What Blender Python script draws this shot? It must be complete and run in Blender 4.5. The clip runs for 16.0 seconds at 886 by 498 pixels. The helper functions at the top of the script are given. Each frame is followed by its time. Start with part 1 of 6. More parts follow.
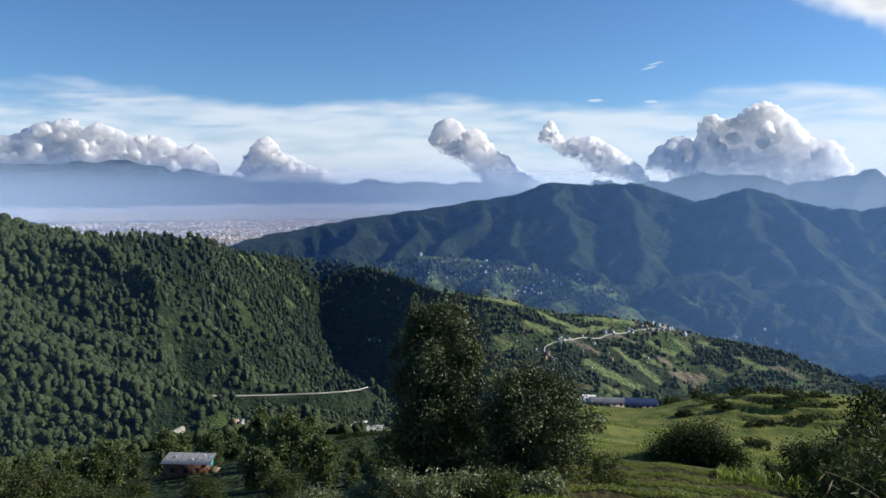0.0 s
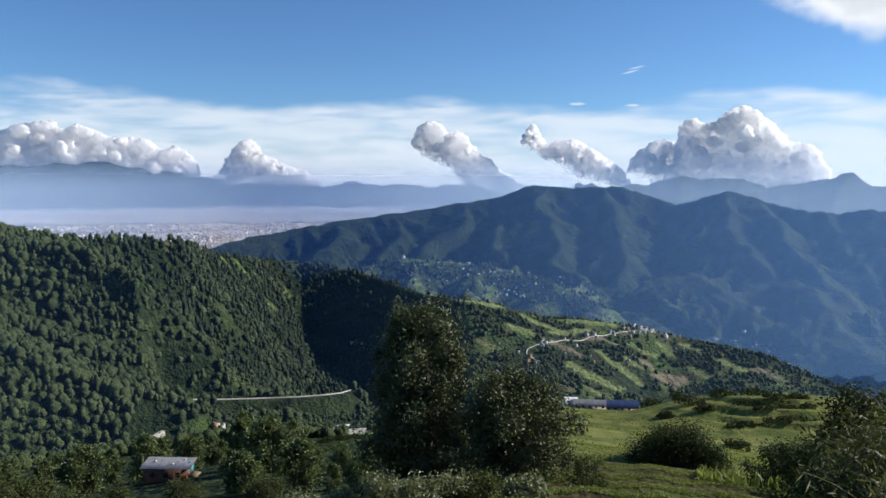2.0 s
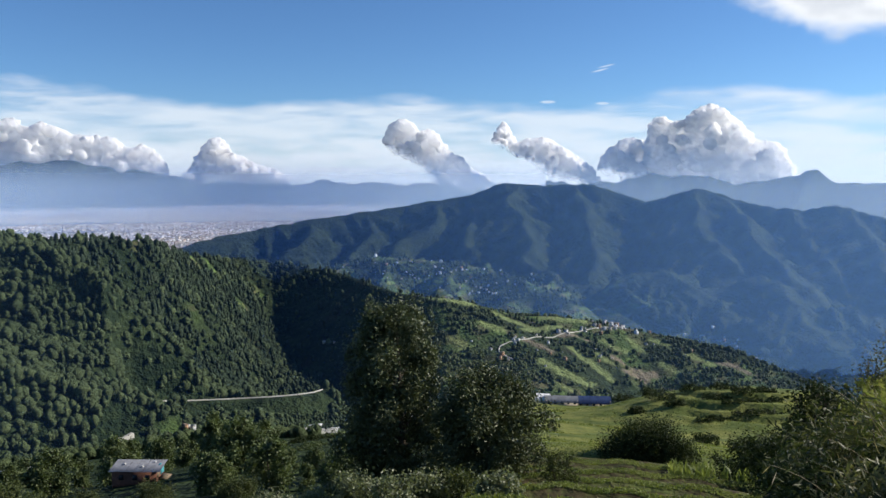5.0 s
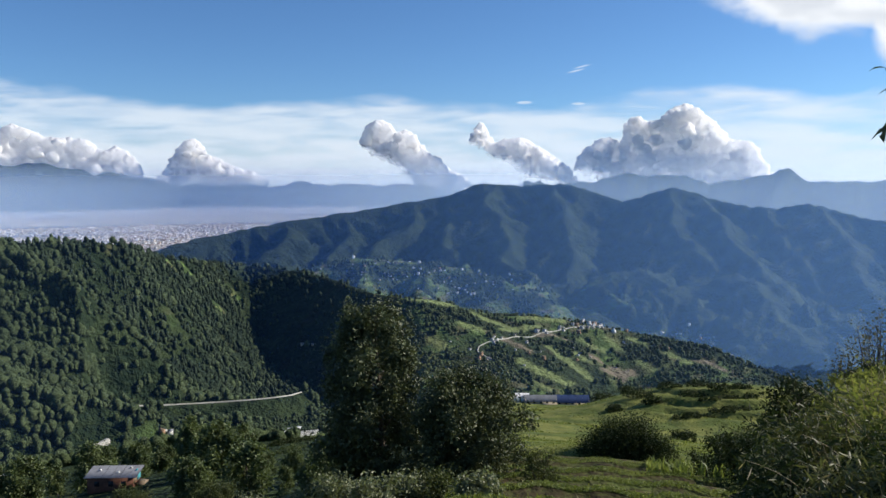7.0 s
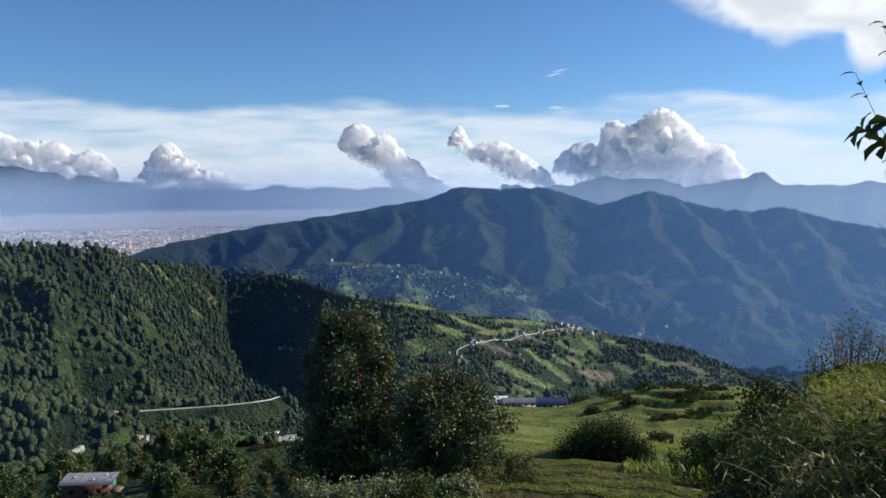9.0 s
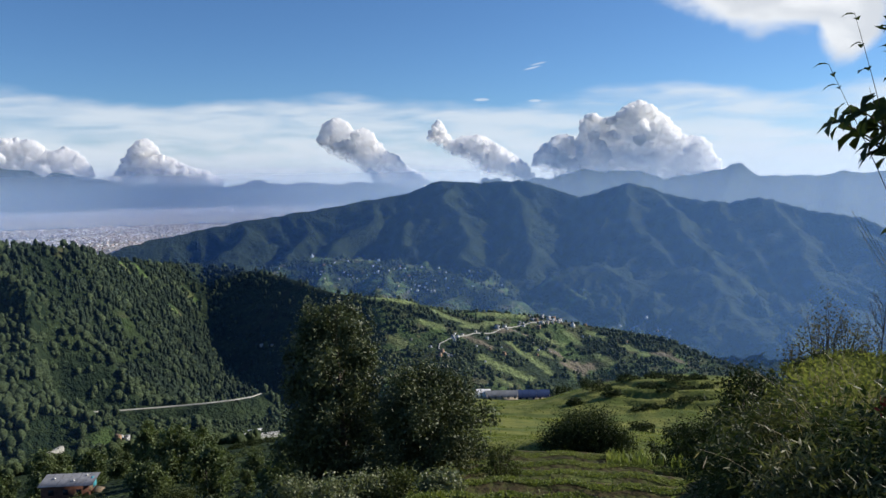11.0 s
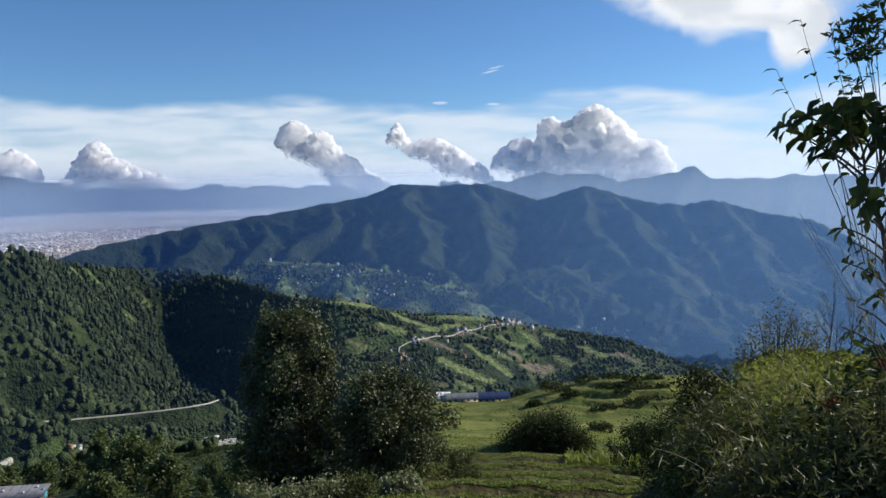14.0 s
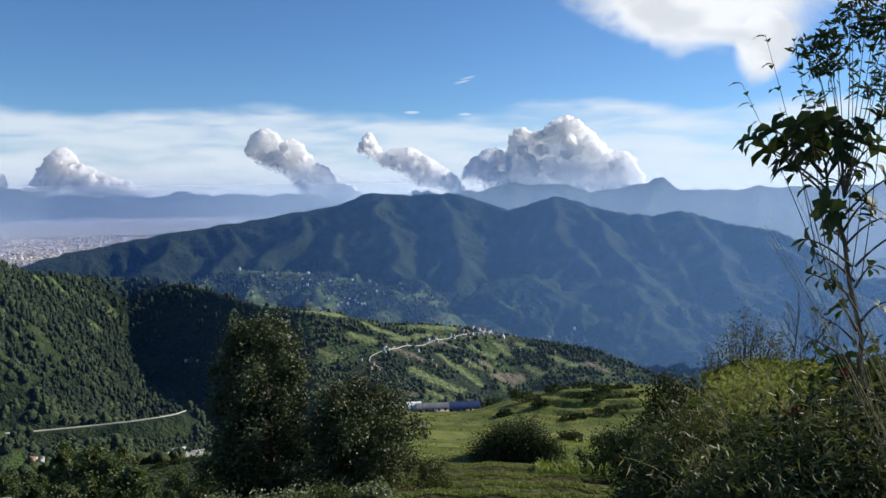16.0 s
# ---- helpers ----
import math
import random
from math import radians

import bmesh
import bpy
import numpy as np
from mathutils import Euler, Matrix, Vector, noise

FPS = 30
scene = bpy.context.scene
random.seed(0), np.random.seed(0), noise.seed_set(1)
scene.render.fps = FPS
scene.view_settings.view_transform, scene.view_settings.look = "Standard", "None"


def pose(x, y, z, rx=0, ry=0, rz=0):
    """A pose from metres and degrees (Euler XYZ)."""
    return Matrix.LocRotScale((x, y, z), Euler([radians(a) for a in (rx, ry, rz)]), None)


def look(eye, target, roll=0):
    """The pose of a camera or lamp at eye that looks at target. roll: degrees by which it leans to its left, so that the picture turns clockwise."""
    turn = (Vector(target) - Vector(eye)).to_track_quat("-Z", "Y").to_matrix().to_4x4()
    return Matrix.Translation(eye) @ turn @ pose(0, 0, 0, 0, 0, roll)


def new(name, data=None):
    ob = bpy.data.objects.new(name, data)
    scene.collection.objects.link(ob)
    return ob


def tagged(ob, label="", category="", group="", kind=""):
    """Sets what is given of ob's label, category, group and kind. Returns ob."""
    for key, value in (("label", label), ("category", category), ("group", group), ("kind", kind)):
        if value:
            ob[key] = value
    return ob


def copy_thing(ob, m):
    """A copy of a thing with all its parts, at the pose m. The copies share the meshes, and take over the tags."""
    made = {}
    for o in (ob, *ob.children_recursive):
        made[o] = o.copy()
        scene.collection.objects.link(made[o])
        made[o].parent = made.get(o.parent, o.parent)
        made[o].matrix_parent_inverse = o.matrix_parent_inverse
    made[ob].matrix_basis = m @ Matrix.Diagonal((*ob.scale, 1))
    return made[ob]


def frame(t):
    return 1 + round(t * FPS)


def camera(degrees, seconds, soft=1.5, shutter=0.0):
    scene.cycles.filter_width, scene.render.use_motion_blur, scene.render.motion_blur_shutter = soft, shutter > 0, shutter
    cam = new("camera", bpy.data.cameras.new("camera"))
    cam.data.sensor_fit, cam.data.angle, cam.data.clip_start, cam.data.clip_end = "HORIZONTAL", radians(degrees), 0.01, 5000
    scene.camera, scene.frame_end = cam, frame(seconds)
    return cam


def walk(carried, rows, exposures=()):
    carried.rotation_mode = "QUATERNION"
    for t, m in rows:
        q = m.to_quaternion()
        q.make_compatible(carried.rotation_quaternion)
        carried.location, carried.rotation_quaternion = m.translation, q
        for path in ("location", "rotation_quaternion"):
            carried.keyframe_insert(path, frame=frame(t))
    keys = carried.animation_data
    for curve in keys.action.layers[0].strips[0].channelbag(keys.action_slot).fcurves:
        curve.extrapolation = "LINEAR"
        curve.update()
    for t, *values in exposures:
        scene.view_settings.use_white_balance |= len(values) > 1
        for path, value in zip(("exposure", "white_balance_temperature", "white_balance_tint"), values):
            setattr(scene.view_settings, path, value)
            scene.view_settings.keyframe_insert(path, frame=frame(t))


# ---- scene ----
# The camera stands on a hillside path and pans to the right; (seconds, heading, tilt, lean) in degrees.
cam = camera(60, 16.0, soft=1.5)
EYE = 1.6
ROWS = [(0.0, 0.000, -5.301, 0.000), (0.5, 0.344, -5.292, 0.020), (1.0, 0.674, -5.254, 0.094), (1.5, 0.987, -5.173, 0.154),
        (2.0, 1.304, -5.095, 0.134), (2.5, 1.594, -5.073, 0.079), (3.0, 1.871, -5.090, -0.043), (3.5, 2.205, -5.121, 0.057),
        (4.0, 2.594, -5.190, 0.117), (6.5, 4.623, -5.257, -0.340), (7.0, 5.040, -5.190, -0.348), (7.5, 5.468, -5.071, -0.328),
        (8.0, 5.863, -4.979, -0.320), (8.5, 6.256, -4.941, -0.329), (9.0, 6.640, -4.950, -0.356), (11.5, 8.505, -5.454, -1.001),
        (12.0, 9.016, -5.408, -0.990), (12.5, 9.573, -5.383, -1.025), (13.0, 10.067, -5.243, -0.967), (13.5, 10.585, -5.175, -0.921),
        (14.0, 11.116, -5.224, -0.979), (14.5, 11.687, -5.252, -0.870), (15.0, 12.207, -5.137, -0.740), (15.5, 12.704, -4.837, -0.627),
        (16.0, 13.273, -4.555, -0.569)]


def gaze(t, heading, tilt, lean):
    eye = Vector((0.055 * t / 16.0, 0.0, EYE))
    a, e = radians(heading), radians(tilt)
    ahead = Vector((math.sin(a) * math.cos(e), math.cos(a) * math.cos(e), math.sin(e)))
    return t, look(eye, eye + ahead * 100.0, lean)


scene.cycles.transparent_max_bounces = 24
walk(cam, [gaze(*row) for row in ROWS], exposures=[(0.0, 0.23), (2.5, 0.27), (7.0, 0.25), (9.0, 0.2), (11.5, 0.1), (13.5, 0.16), (16.0, 0.19)])

# ---- light ----
SUN_AZ, SUN_EL = 79.0, 28.0          # degrees clockwise from the first heading, and above the horizon


def node(nt, kind, *links, **values):
    n = nt.nodes.new(kind)
    for key, value in values.items():
        if key.startswith("i_"):
            n.inputs[int(key[2:])].default_value = value
        elif key == "op":
            n.operation = value
        elif key == "blend":
            n.blend_type = value
        elif key == "dtype":
            n.data_type = value
        elif key == "attr":
            n.attribute_name = value
    for slot, socket in links:
        nt.links.new(socket, n.inputs[slot])
    return n


def maths(nt, op, a, b=None, c=None):
    n = nt.nodes.new("ShaderNodeMath")
    n.operation = op
    for i, v in enumerate((a, b, c)):
        if v is None:
            continue
        if isinstance(v, (int, float)):
            n.inputs[i].default_value = v
        else:
            nt.links.new(v, n.inputs[i])
    return n.outputs[0]


def smooth(nt, v, lo, hi, a=0.0, b=1.0):
    n = nt.nodes.new("ShaderNodeMapRange")
    n.interpolation_type = "SMOOTHSTEP"
    nt.links.new(v, n.inputs[0])
    for i, q in enumerate((lo, hi, a, b)):
        n.inputs[i + 1].default_value = q
    return n.outputs[0]


def blend(nt, fac, a, b, how="MIX"):
    n = nt.nodes.new("ShaderNodeMix")
    n.data_type, n.blend_type = "RGBA", how
    for slot, v in ((0, fac), (6, a), (7, b)):
        if isinstance(v, (int, float)):
            n.inputs[slot].default_value = v
        elif isinstance(v, tuple):
            n.inputs[slot].default_value = (*v, 1.0)
        else:
            nt.links.new(v, n.inputs[slot])
    return n.outputs[2]


def tex_noise(nt, vec, scale, detail=4.0, rough=0.55, distortion=0.0):
    n = nt.nodes.new("ShaderNodeTexNoise")
    n.inputs["Scale"].default_value, n.inputs["Detail"].default_value = scale, detail
    n.inputs["Roughness"].default_value, n.inputs["Distortion"].default_value = rough, distortion
    if vec is not None:
        nt.links.new(vec, n.inputs["Vector"])
    return n.outputs["Fac"]


def make_world():
    w = bpy.data.worlds.new("sky")
    scene.world = w
    w.use_nodes = True
    nt = w.node_tree
    nt.nodes.clear()
    sky = nt.nodes.new("ShaderNodeTexSky")
    sky.sky_type, sky.sun_disc = "NISHITA", False
    sky.sun_elevation, sky.sun_rotation = radians(SUN_EL), radians(SUN_AZ)
    sky.altitude, sky.air_density, sky.dust_density, sky.ozone_density = 1900, 1.0, 0.6, 3.0
    tc = nt.nodes.new("ShaderNodeTexCoord").outputs["Generated"]
    sep = nt.nodes.new("ShaderNodeSeparateXYZ")
    nt.links.new(tc, sep.inputs[0])
    x, y, z = sep.outputs
    el = maths(nt, "MULTIPLY", maths(nt, "ARCSINE", z), 57.2958)
    az = maths(nt, "MULTIPLY", maths(nt, "ARCTAN2", x, y), 57.2958)
    comb = nt.nodes.new("ShaderNodeCombineXYZ")
    nt.links.new(maths(nt, "MULTIPLY", az, 0.12), comb.inputs[0])
    nt.links.new(maths(nt, "MULTIPLY", el, 0.75), comb.inputs[1])
    streak = tex_noise(nt, comb.outputs[0], 1.0, 7.0, 0.6, 0.35)
    edge = nt.nodes.new("ShaderNodeCombineXYZ")
    nt.links.new(maths(nt, "MULTIPLY", az, 0.09), edge.inputs[0])
    nt.links.new(maths(nt, "MULTIPLY", el, 0.25), edge.inputs[1])
    wavy = tex_noise(nt, edge.outputs[0], 1.0, 5.0, 0.55, 0.2)
    # a sheet of thin cirrostratus low over the horizon, with a ragged upper rim
    rim = maths(nt, "ADD", el, maths(nt, "MULTIPLY", maths(nt, "SUBTRACT", wavy, 0.5), -5.0))
    sheet = smooth(nt, rim, 6.1, 4.7)
    body = maths(nt, "MULTIPLY", sheet, smooth(nt, streak, 0.32, 0.6, 0.3, 1.0))
    low = smooth(nt, el, 4.0, 0.5, 0.0, 0.35)
    cover = maths(nt, "MINIMUM", maths(nt, "ADD", maths(nt, "MULTIPLY", body, 0.72), low), 0.85)
    cover = maths(nt, "MULTIPLY", cover, smooth(nt, el, -6.0, -1.0))
    # a soft cloud high up to the east, and a few small wisps
    soft = nt.nodes.new("ShaderNodeCombineXYZ")
    nt.links.new(maths(nt, "MULTIPLY", az, 0.16), soft.inputs[0])
    nt.links.new(maths(nt, "MULTIPLY", el, 0.24), soft.inputs[1])
    lump = tex_noise(nt, soft.outputs[0], 1.0, 7.0, 0.55, 0.3)
    fray = maths(nt, "MULTIPLY", maths(nt, "SUBTRACT", lump, 0.5), 2.6)

    def patch(a0, e0, wa, we, tilt=0.0):
        da = maths(nt, "DIVIDE", maths(nt, "SUBTRACT", az, a0), wa)
        de = maths(nt, "DIVIDE", maths(nt, "SUBTRACT", maths(nt, "SUBTRACT", el, maths(nt, "MULTIPLY", maths(nt, "SUBTRACT", az, a0), tilt)), e0), we)
        return maths(nt, "SUBTRACT", 1.0, maths(nt, "SQRT", maths(nt, "ADD", maths(nt, "MULTIPLY", da, da), maths(nt, "MULTIPLY", de, de))))

    great = maths(nt, "ADD", maths(nt, "MAXIMUM", patch(31.5, 13.2, 9.0, 4.6), maths(nt, "MAXIMUM", patch(35.6, 10.0, 2.2, 3.2), patch(44.0, 14.5, 9.0, 3.4))), maths(nt, "MULTIPLY", fray, 0.45))
    great = smooth(nt, great, -0.02, 0.38)
    small = maths(nt, "MAXIMUM", maths(nt, "MAXIMUM", patch(15.2, 8.0, 1.2, 0.16, 0.2), patch(14.9, 7.75, 1.0, 0.12, 0.2)), maths(nt, "MAXIMUM", patch(11.0, 5.55, 0.7, 0.14), patch(15.0, 5.4, 0.7, 0.14)))
    small = smooth(nt, maths(nt, "ADD", small, maths(nt, "MULTIPLY", maths(nt, "SUBTRACT", streak, 0.5), 2.4)), 0.05, 0.6)
    small = maths(nt, "MULTIPLY", small, smooth(nt, maths(nt, "MAXIMUM", patch(15.1, 7.9, 1.7, 0.6, 0.2), maths(nt, "MAXIMUM", patch(11.0, 5.55, 1.0, 0.3), patch(15.0, 5.4, 1.0, 0.3))), 0.0, 0.3))
    scaled = blend(nt, 1.0, sky.outputs[0], (0.060, 0.082, 0.103), "MULTIPLY")
    clouded = blend(nt, cover, scaled, (0.76, 0.81, 0.86))
    clouded = blend(nt, maths(nt, "MULTIPLY", small, 0.5), clouded, (0.80, 0.84, 0.88))
    grey = blend(nt, smooth(nt, maths(nt, "ADD", lump, maths(nt, "MULTIPLY", el, 0.012)), 0.55, 0.75), (0.86, 0.88, 0.90), (0.66, 0.69, 0.73))
    clouded = blend(nt, maths(nt, "MULTIPLY", great, 0.96), clouded, grey)
    bg = nt.nodes.new("ShaderNodeBackground")
    nt.links.new(clouded, bg.inputs[0])
    bg.inputs[1].default_value = 1.0
    out = nt.nodes.new("ShaderNodeOutputWorld")
    nt.links.new(bg.outputs[0], out.inputs[0])


make_world()
sun = new("sun", bpy.data.lights.new("sun", "SUN"))
sun.data.energy, sun.data.angle, sun.data.color = 5.0, radians(0.55), (1.0, 0.93, 0.82)
_a, _e = radians(SUN_AZ), radians(SUN_EL)
sun.matrix_world = look((300, 100, 400), Vector((300, 100, 400)) - 10 * Vector((math.sin(_a) * math.cos(_e), math.cos(_a) * math.cos(_e), math.sin(_e))))

# ---- materials ----


def material(name):
    m = bpy.data.materials.new(name)
    m.use_nodes = True
    nt = m.node_tree
    nt.nodes.clear()
    out = nt.nodes.new("ShaderNodeOutputMaterial")
    p = nt.nodes.new("ShaderNodeBsdfPrincipled")
    nt.links.new(p.outputs[0], out.inputs[0])
    p.inputs["Roughness"].default_value = 0.9
    p.inputs["Specular IOR Level"].default_value = 0.2
    return m, nt, p, out


def bump(nt, p, height, strength, distance):
    b = nt.nodes.new("ShaderNodeBump")
    b.inputs["Strength"].default_value, b.inputs["Distance"].default_value = strength, distance
    nt.links.new(height, b.inputs["Height"])
    nt.links.new(b.outputs[0], p.inputs["Normal"])


def place(nt):
    return nt.nodes.new("ShaderNodeNewGeometry").outputs["Position"]


def foliage(name, dark, light, scale, through_light=0.3, rough=0.5, gloss=0.3, tufts=0.0):
    """Leaves: colour varies from leaf to leaf and from clump to clump; some light passes through them. tufts: fineness
    of the sprays on a closed crown, with shade painted into the hollows between them.
    """
    m, nt, p, out = material(name)
    geo = nt.nodes.new("ShaderNodeNewGeometry")
    n = tex_noise(nt, geo.outputs["Position"], scale, 3.0)
    r = geo.outputs["Random Per Island"]
    v = maths(nt, "ADD", maths(nt, "MULTIPLY", smooth(nt, n, 0.3, 0.7), 0.55), maths(nt, "MULTIPLY", r, 0.45))
    col = blend(nt, v, dark, light)
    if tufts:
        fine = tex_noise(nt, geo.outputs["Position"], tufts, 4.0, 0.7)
        # shade between the sprays is put into the colour: the bump's hollows are darkened
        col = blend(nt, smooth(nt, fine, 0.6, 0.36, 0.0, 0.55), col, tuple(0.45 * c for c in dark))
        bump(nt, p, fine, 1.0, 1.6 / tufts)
    nt.links.new(col, p.inputs["Base Color"])
    p.inputs["Roughness"].default_value = rough
    p.inputs["Specular IOR Level"].default_value = gloss
    t = nt.nodes.new("ShaderNodeBsdfTranslucent")
    nt.links.new(blend(nt, 0.6, col, (1.4, 1.5, 0.5), "MULTIPLY"), t.inputs[0])
    mix = nt.nodes.new("ShaderNodeMixShader")
    mix.inputs[0].default_value = through_light
    nt.links.new(p.outputs[0], mix.inputs[1])
    nt.links.new(t.outputs[0], mix.inputs[2])
    nt.links.new(mix.outputs[0], out.inputs[0])
    return m


def plain(name, color, rough=0.8, scale=3.0, vary=0.25, metal=0.0, relief=0.0):
    m, nt, p, out = material(name)
    pos = place(nt)
    n = tex_noise(nt, pos, scale, 5.0)
    f = tex_noise(nt, pos, scale * 9.0, 3.0)
    v = maths(nt, "ADD", maths(nt, "MULTIPLY", n, 0.65), maths(nt, "MULTIPLY", f, 0.35))
    lo = tuple(c * (1 - vary) for c in color)
    hi = tuple(min(1.0, c * (1 + vary)) for c in color)
    nt.links.new(blend(nt, smooth(nt, v, 0.3, 0.7), lo, hi), p.inputs["Base Color"])
    p.inputs["Roughness"].default_value, p.inputs["Metallic"].default_value = rough, metal
    if relief:
        bump(nt, p, f, 0.6, relief)
    return m


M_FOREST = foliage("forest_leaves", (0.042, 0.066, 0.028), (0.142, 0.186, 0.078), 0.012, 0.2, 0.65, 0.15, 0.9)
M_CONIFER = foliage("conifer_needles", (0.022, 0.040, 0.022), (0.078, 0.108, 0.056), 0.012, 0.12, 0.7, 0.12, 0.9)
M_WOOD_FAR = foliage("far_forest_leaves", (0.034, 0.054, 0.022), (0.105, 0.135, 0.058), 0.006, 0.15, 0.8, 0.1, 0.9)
M_BIRCH = foliage("alder_leaves", (0.020, 0.030, 0.012), (0.150, 0.172, 0.084), 1.4, 0.16, 0.5, 0.25)
M_BUSH = foliage("bush_leaves", (0.022, 0.036, 0.011), (0.085, 0.112, 0.032), 0.5, 0.25, 0.6, 0.15)
M_BARK = plain("bark", (0.09, 0.075, 0.06), 0.95, 6.0, 0.4, 0.0, 0.01)

# ---- the lie of the land ----


def vnoise(x, y, seed=0):
    """Smooth value noise between -1 and 1."""
    ix, iy = np.floor(x), np.floor(y)
    fx, fy = x - ix, y - iy
    fx, fy = fx * fx * fx * (fx * (fx * 6 - 15) + 10), fy * fy * fy * (fy * (fy * 6 - 15) + 10)

    def h(i, j):
        k = (i.astype(np.int64) * 374761393 + j.astype(np.int64) * 668265263 + seed * 974634777) & 0xFFFFFFFF
        k = ((k ^ (k >> 13)) * 1274126177) & 0xFFFFFFFF
        k = k ^ (k >> 16)
        return (k & 0xFFFF) / 32767.5 - 1.0

    a, b = h(ix, iy), h(ix + 1, iy)
    c, d = h(ix, iy + 1), h(ix + 1, iy + 1)
    return (a * (1 - fx) + b * fx) * (1 - fy) + (c * (1 - fx) + d * fx) * fy


def fbm(x, y, size, octaves=4, gain=0.5, seed=0):
    total, amp, norm = 0.0, 1.0, 0.0
    for k in range(octaves):
        total = total + amp * vnoise(x / size, y / size, seed + k)
        norm += amp
        amp *= gain
        size *= 0.5
    return total / norm


def sstep(v, lo, hi):
    t = np.clip((v - lo) / (hi - lo), 0.0, 1.0)
    return t * t * (3 - 2 * t)


def tri(v):
    """Sharp crests and rounded gullies, from -1 to 1."""
    f = np.abs((v - np.floor(v)) * 2 - 1)
    return 1 - 2 * f ** 0.8


def at(az, r, el):
    """A point at that bearing and horizontal distance, seen at that elevation by the eye."""
    a = radians(az)
    return (r * math.sin(a), r * math.cos(a), EYE + r * math.tan(radians(el)))


def ridge(x, y, crest, far_side=1.0):
    """Distance from a crest line, the way along it, and the height of its nearest point."""
    best = np.full(x.shape, 1e9)
    way, top = np.zeros(x.shape), np.zeros(x.shape)
    run = 0.0
    for (x0, y0, z0), (x1, y1, z1) in zip(crest, crest[1:]):
        dx, dy = x1 - x0, y1 - y0
        length = math.hypot(dx, dy)
        t = np.clip(((x - x0) * dx + (y - y0) * dy) / length ** 2, 0, 1)
        d = np.hypot(x - x0 - t * dx, y - y0 - t * dy)
        near = d < best
        best = np.where(near, d, best)
        way = np.where(near, run + t * length, way)
        top = np.where(near, z0 + t * (z1 - z0), top)
        run += length
    return best, way, top


# crest lines: (bearing, distance, elevation)
HILL = [at(*p) for p in [(-62, 520, 1.0), (-46, 640, -0.8), (-37, 720, -2.0), (-30, 780, -2.9), (-24.7, 830, -3.95), (-18.1, 900, -4.15),
                         (-15.9, 980, -5.15), (-13.1, 1100, -5.75), (-11.0, 1190, -6.0), (-9.4, 1240, -6.1)]]
RAVINE = 575.0                        # where, along the crest, a ravine starts
HILL_TURN = 478.0                     # metres along the crest beyond which the hill drops more steeply
SHADE = [at(*p) for p in [(-11.0, 1195, -6.0), (-9.4, 1220, -6.1), (-6.1, 1180, -6.55), (-3.6, 1120, -7.15), (-0.2, 1030, -8.4), (2.8, 960, -8.85)]]
SPUR = [at(*p) for p in [(2.8, 960, -8.8), (5.0, 985, -9.05), (7.5, 1010, -9.75), (9.2, 1030, -10.15), (11.6, 1060, -10.1), (14.5, 1090, -10.35), (17.7, 1110, -10.9),
                         (21.1, 1120, -11.5), (24.8, 1130, -12.1), (28.6, 1140, -13.3), (33, 1150, -14.8), (40, 1160, -16.0)]]
BENCH = [at(*p) for p in [(-18.6, 640, -15.3), (-16.0, 645, -15.55), (-12.1, 650, -15.72), (-9.5, 650, -15.75), (-7.6, 655, -15.7), (-6.4, 665, -15.6), (-5.6, 680, -15.4)]]
KNOB = [at(*p) for p in [(-9, 1950, -6.9), (-5.2, 1850, -6.5), (-1.7, 1750, -5.75), (2.0, 1720, -6.05), (4.9, 1700, -6.35), (9.1, 1660, -7.35),
                         (12.0, 1600, -8.7)]]
MOUNT = [at(*p) for p in [(-19, 2350, -5.6), (-15.5, 2400, -4.78), (-13.0, 2450, -4.08), (-10.2, 2500, -3.62), (-6.9, 2520, -3.06), (-3.5, 2540, -2.55),
                          (0.7, 2560, -2.0), (4.9, 2560, -1.31), (8.0, 2560, -0.3), (10.6, 2560, -0.5), (14.2, 2520, -0.33), (16.6, 2500, -1.12),
                          (18.2, 2480, -1.66), (21.8, 2440, -0.5), (24.4, 2420, -1.5), (26.8, 2400, -2.02), (28.8, 2380, -2.02), (30.5, 2360, -1.75),
                          (33.7, 2330, -2.56), (37.0, 2300, -3.15), (39.1, 2280, -4.2), (41.5, 2260, -6.0), (46, 2200, -7.2), (54, 2100, -7.5)]]


def descend(az, r, el, fall, bends):
    """A spur's crest: from its root it falls by `fall` for each metre towards the valley, through the given (bearing, elevation)."""
    line, z = [at(az, r, el)], EYE + r * math.tan(radians(el))
    for a, e in bends:
        q = (z - fall * r - EYE) / (math.tan(radians(e)) - fall)
        z, r = z - fall * (r - q), q
        line.append(at(a, r, e))
    return line


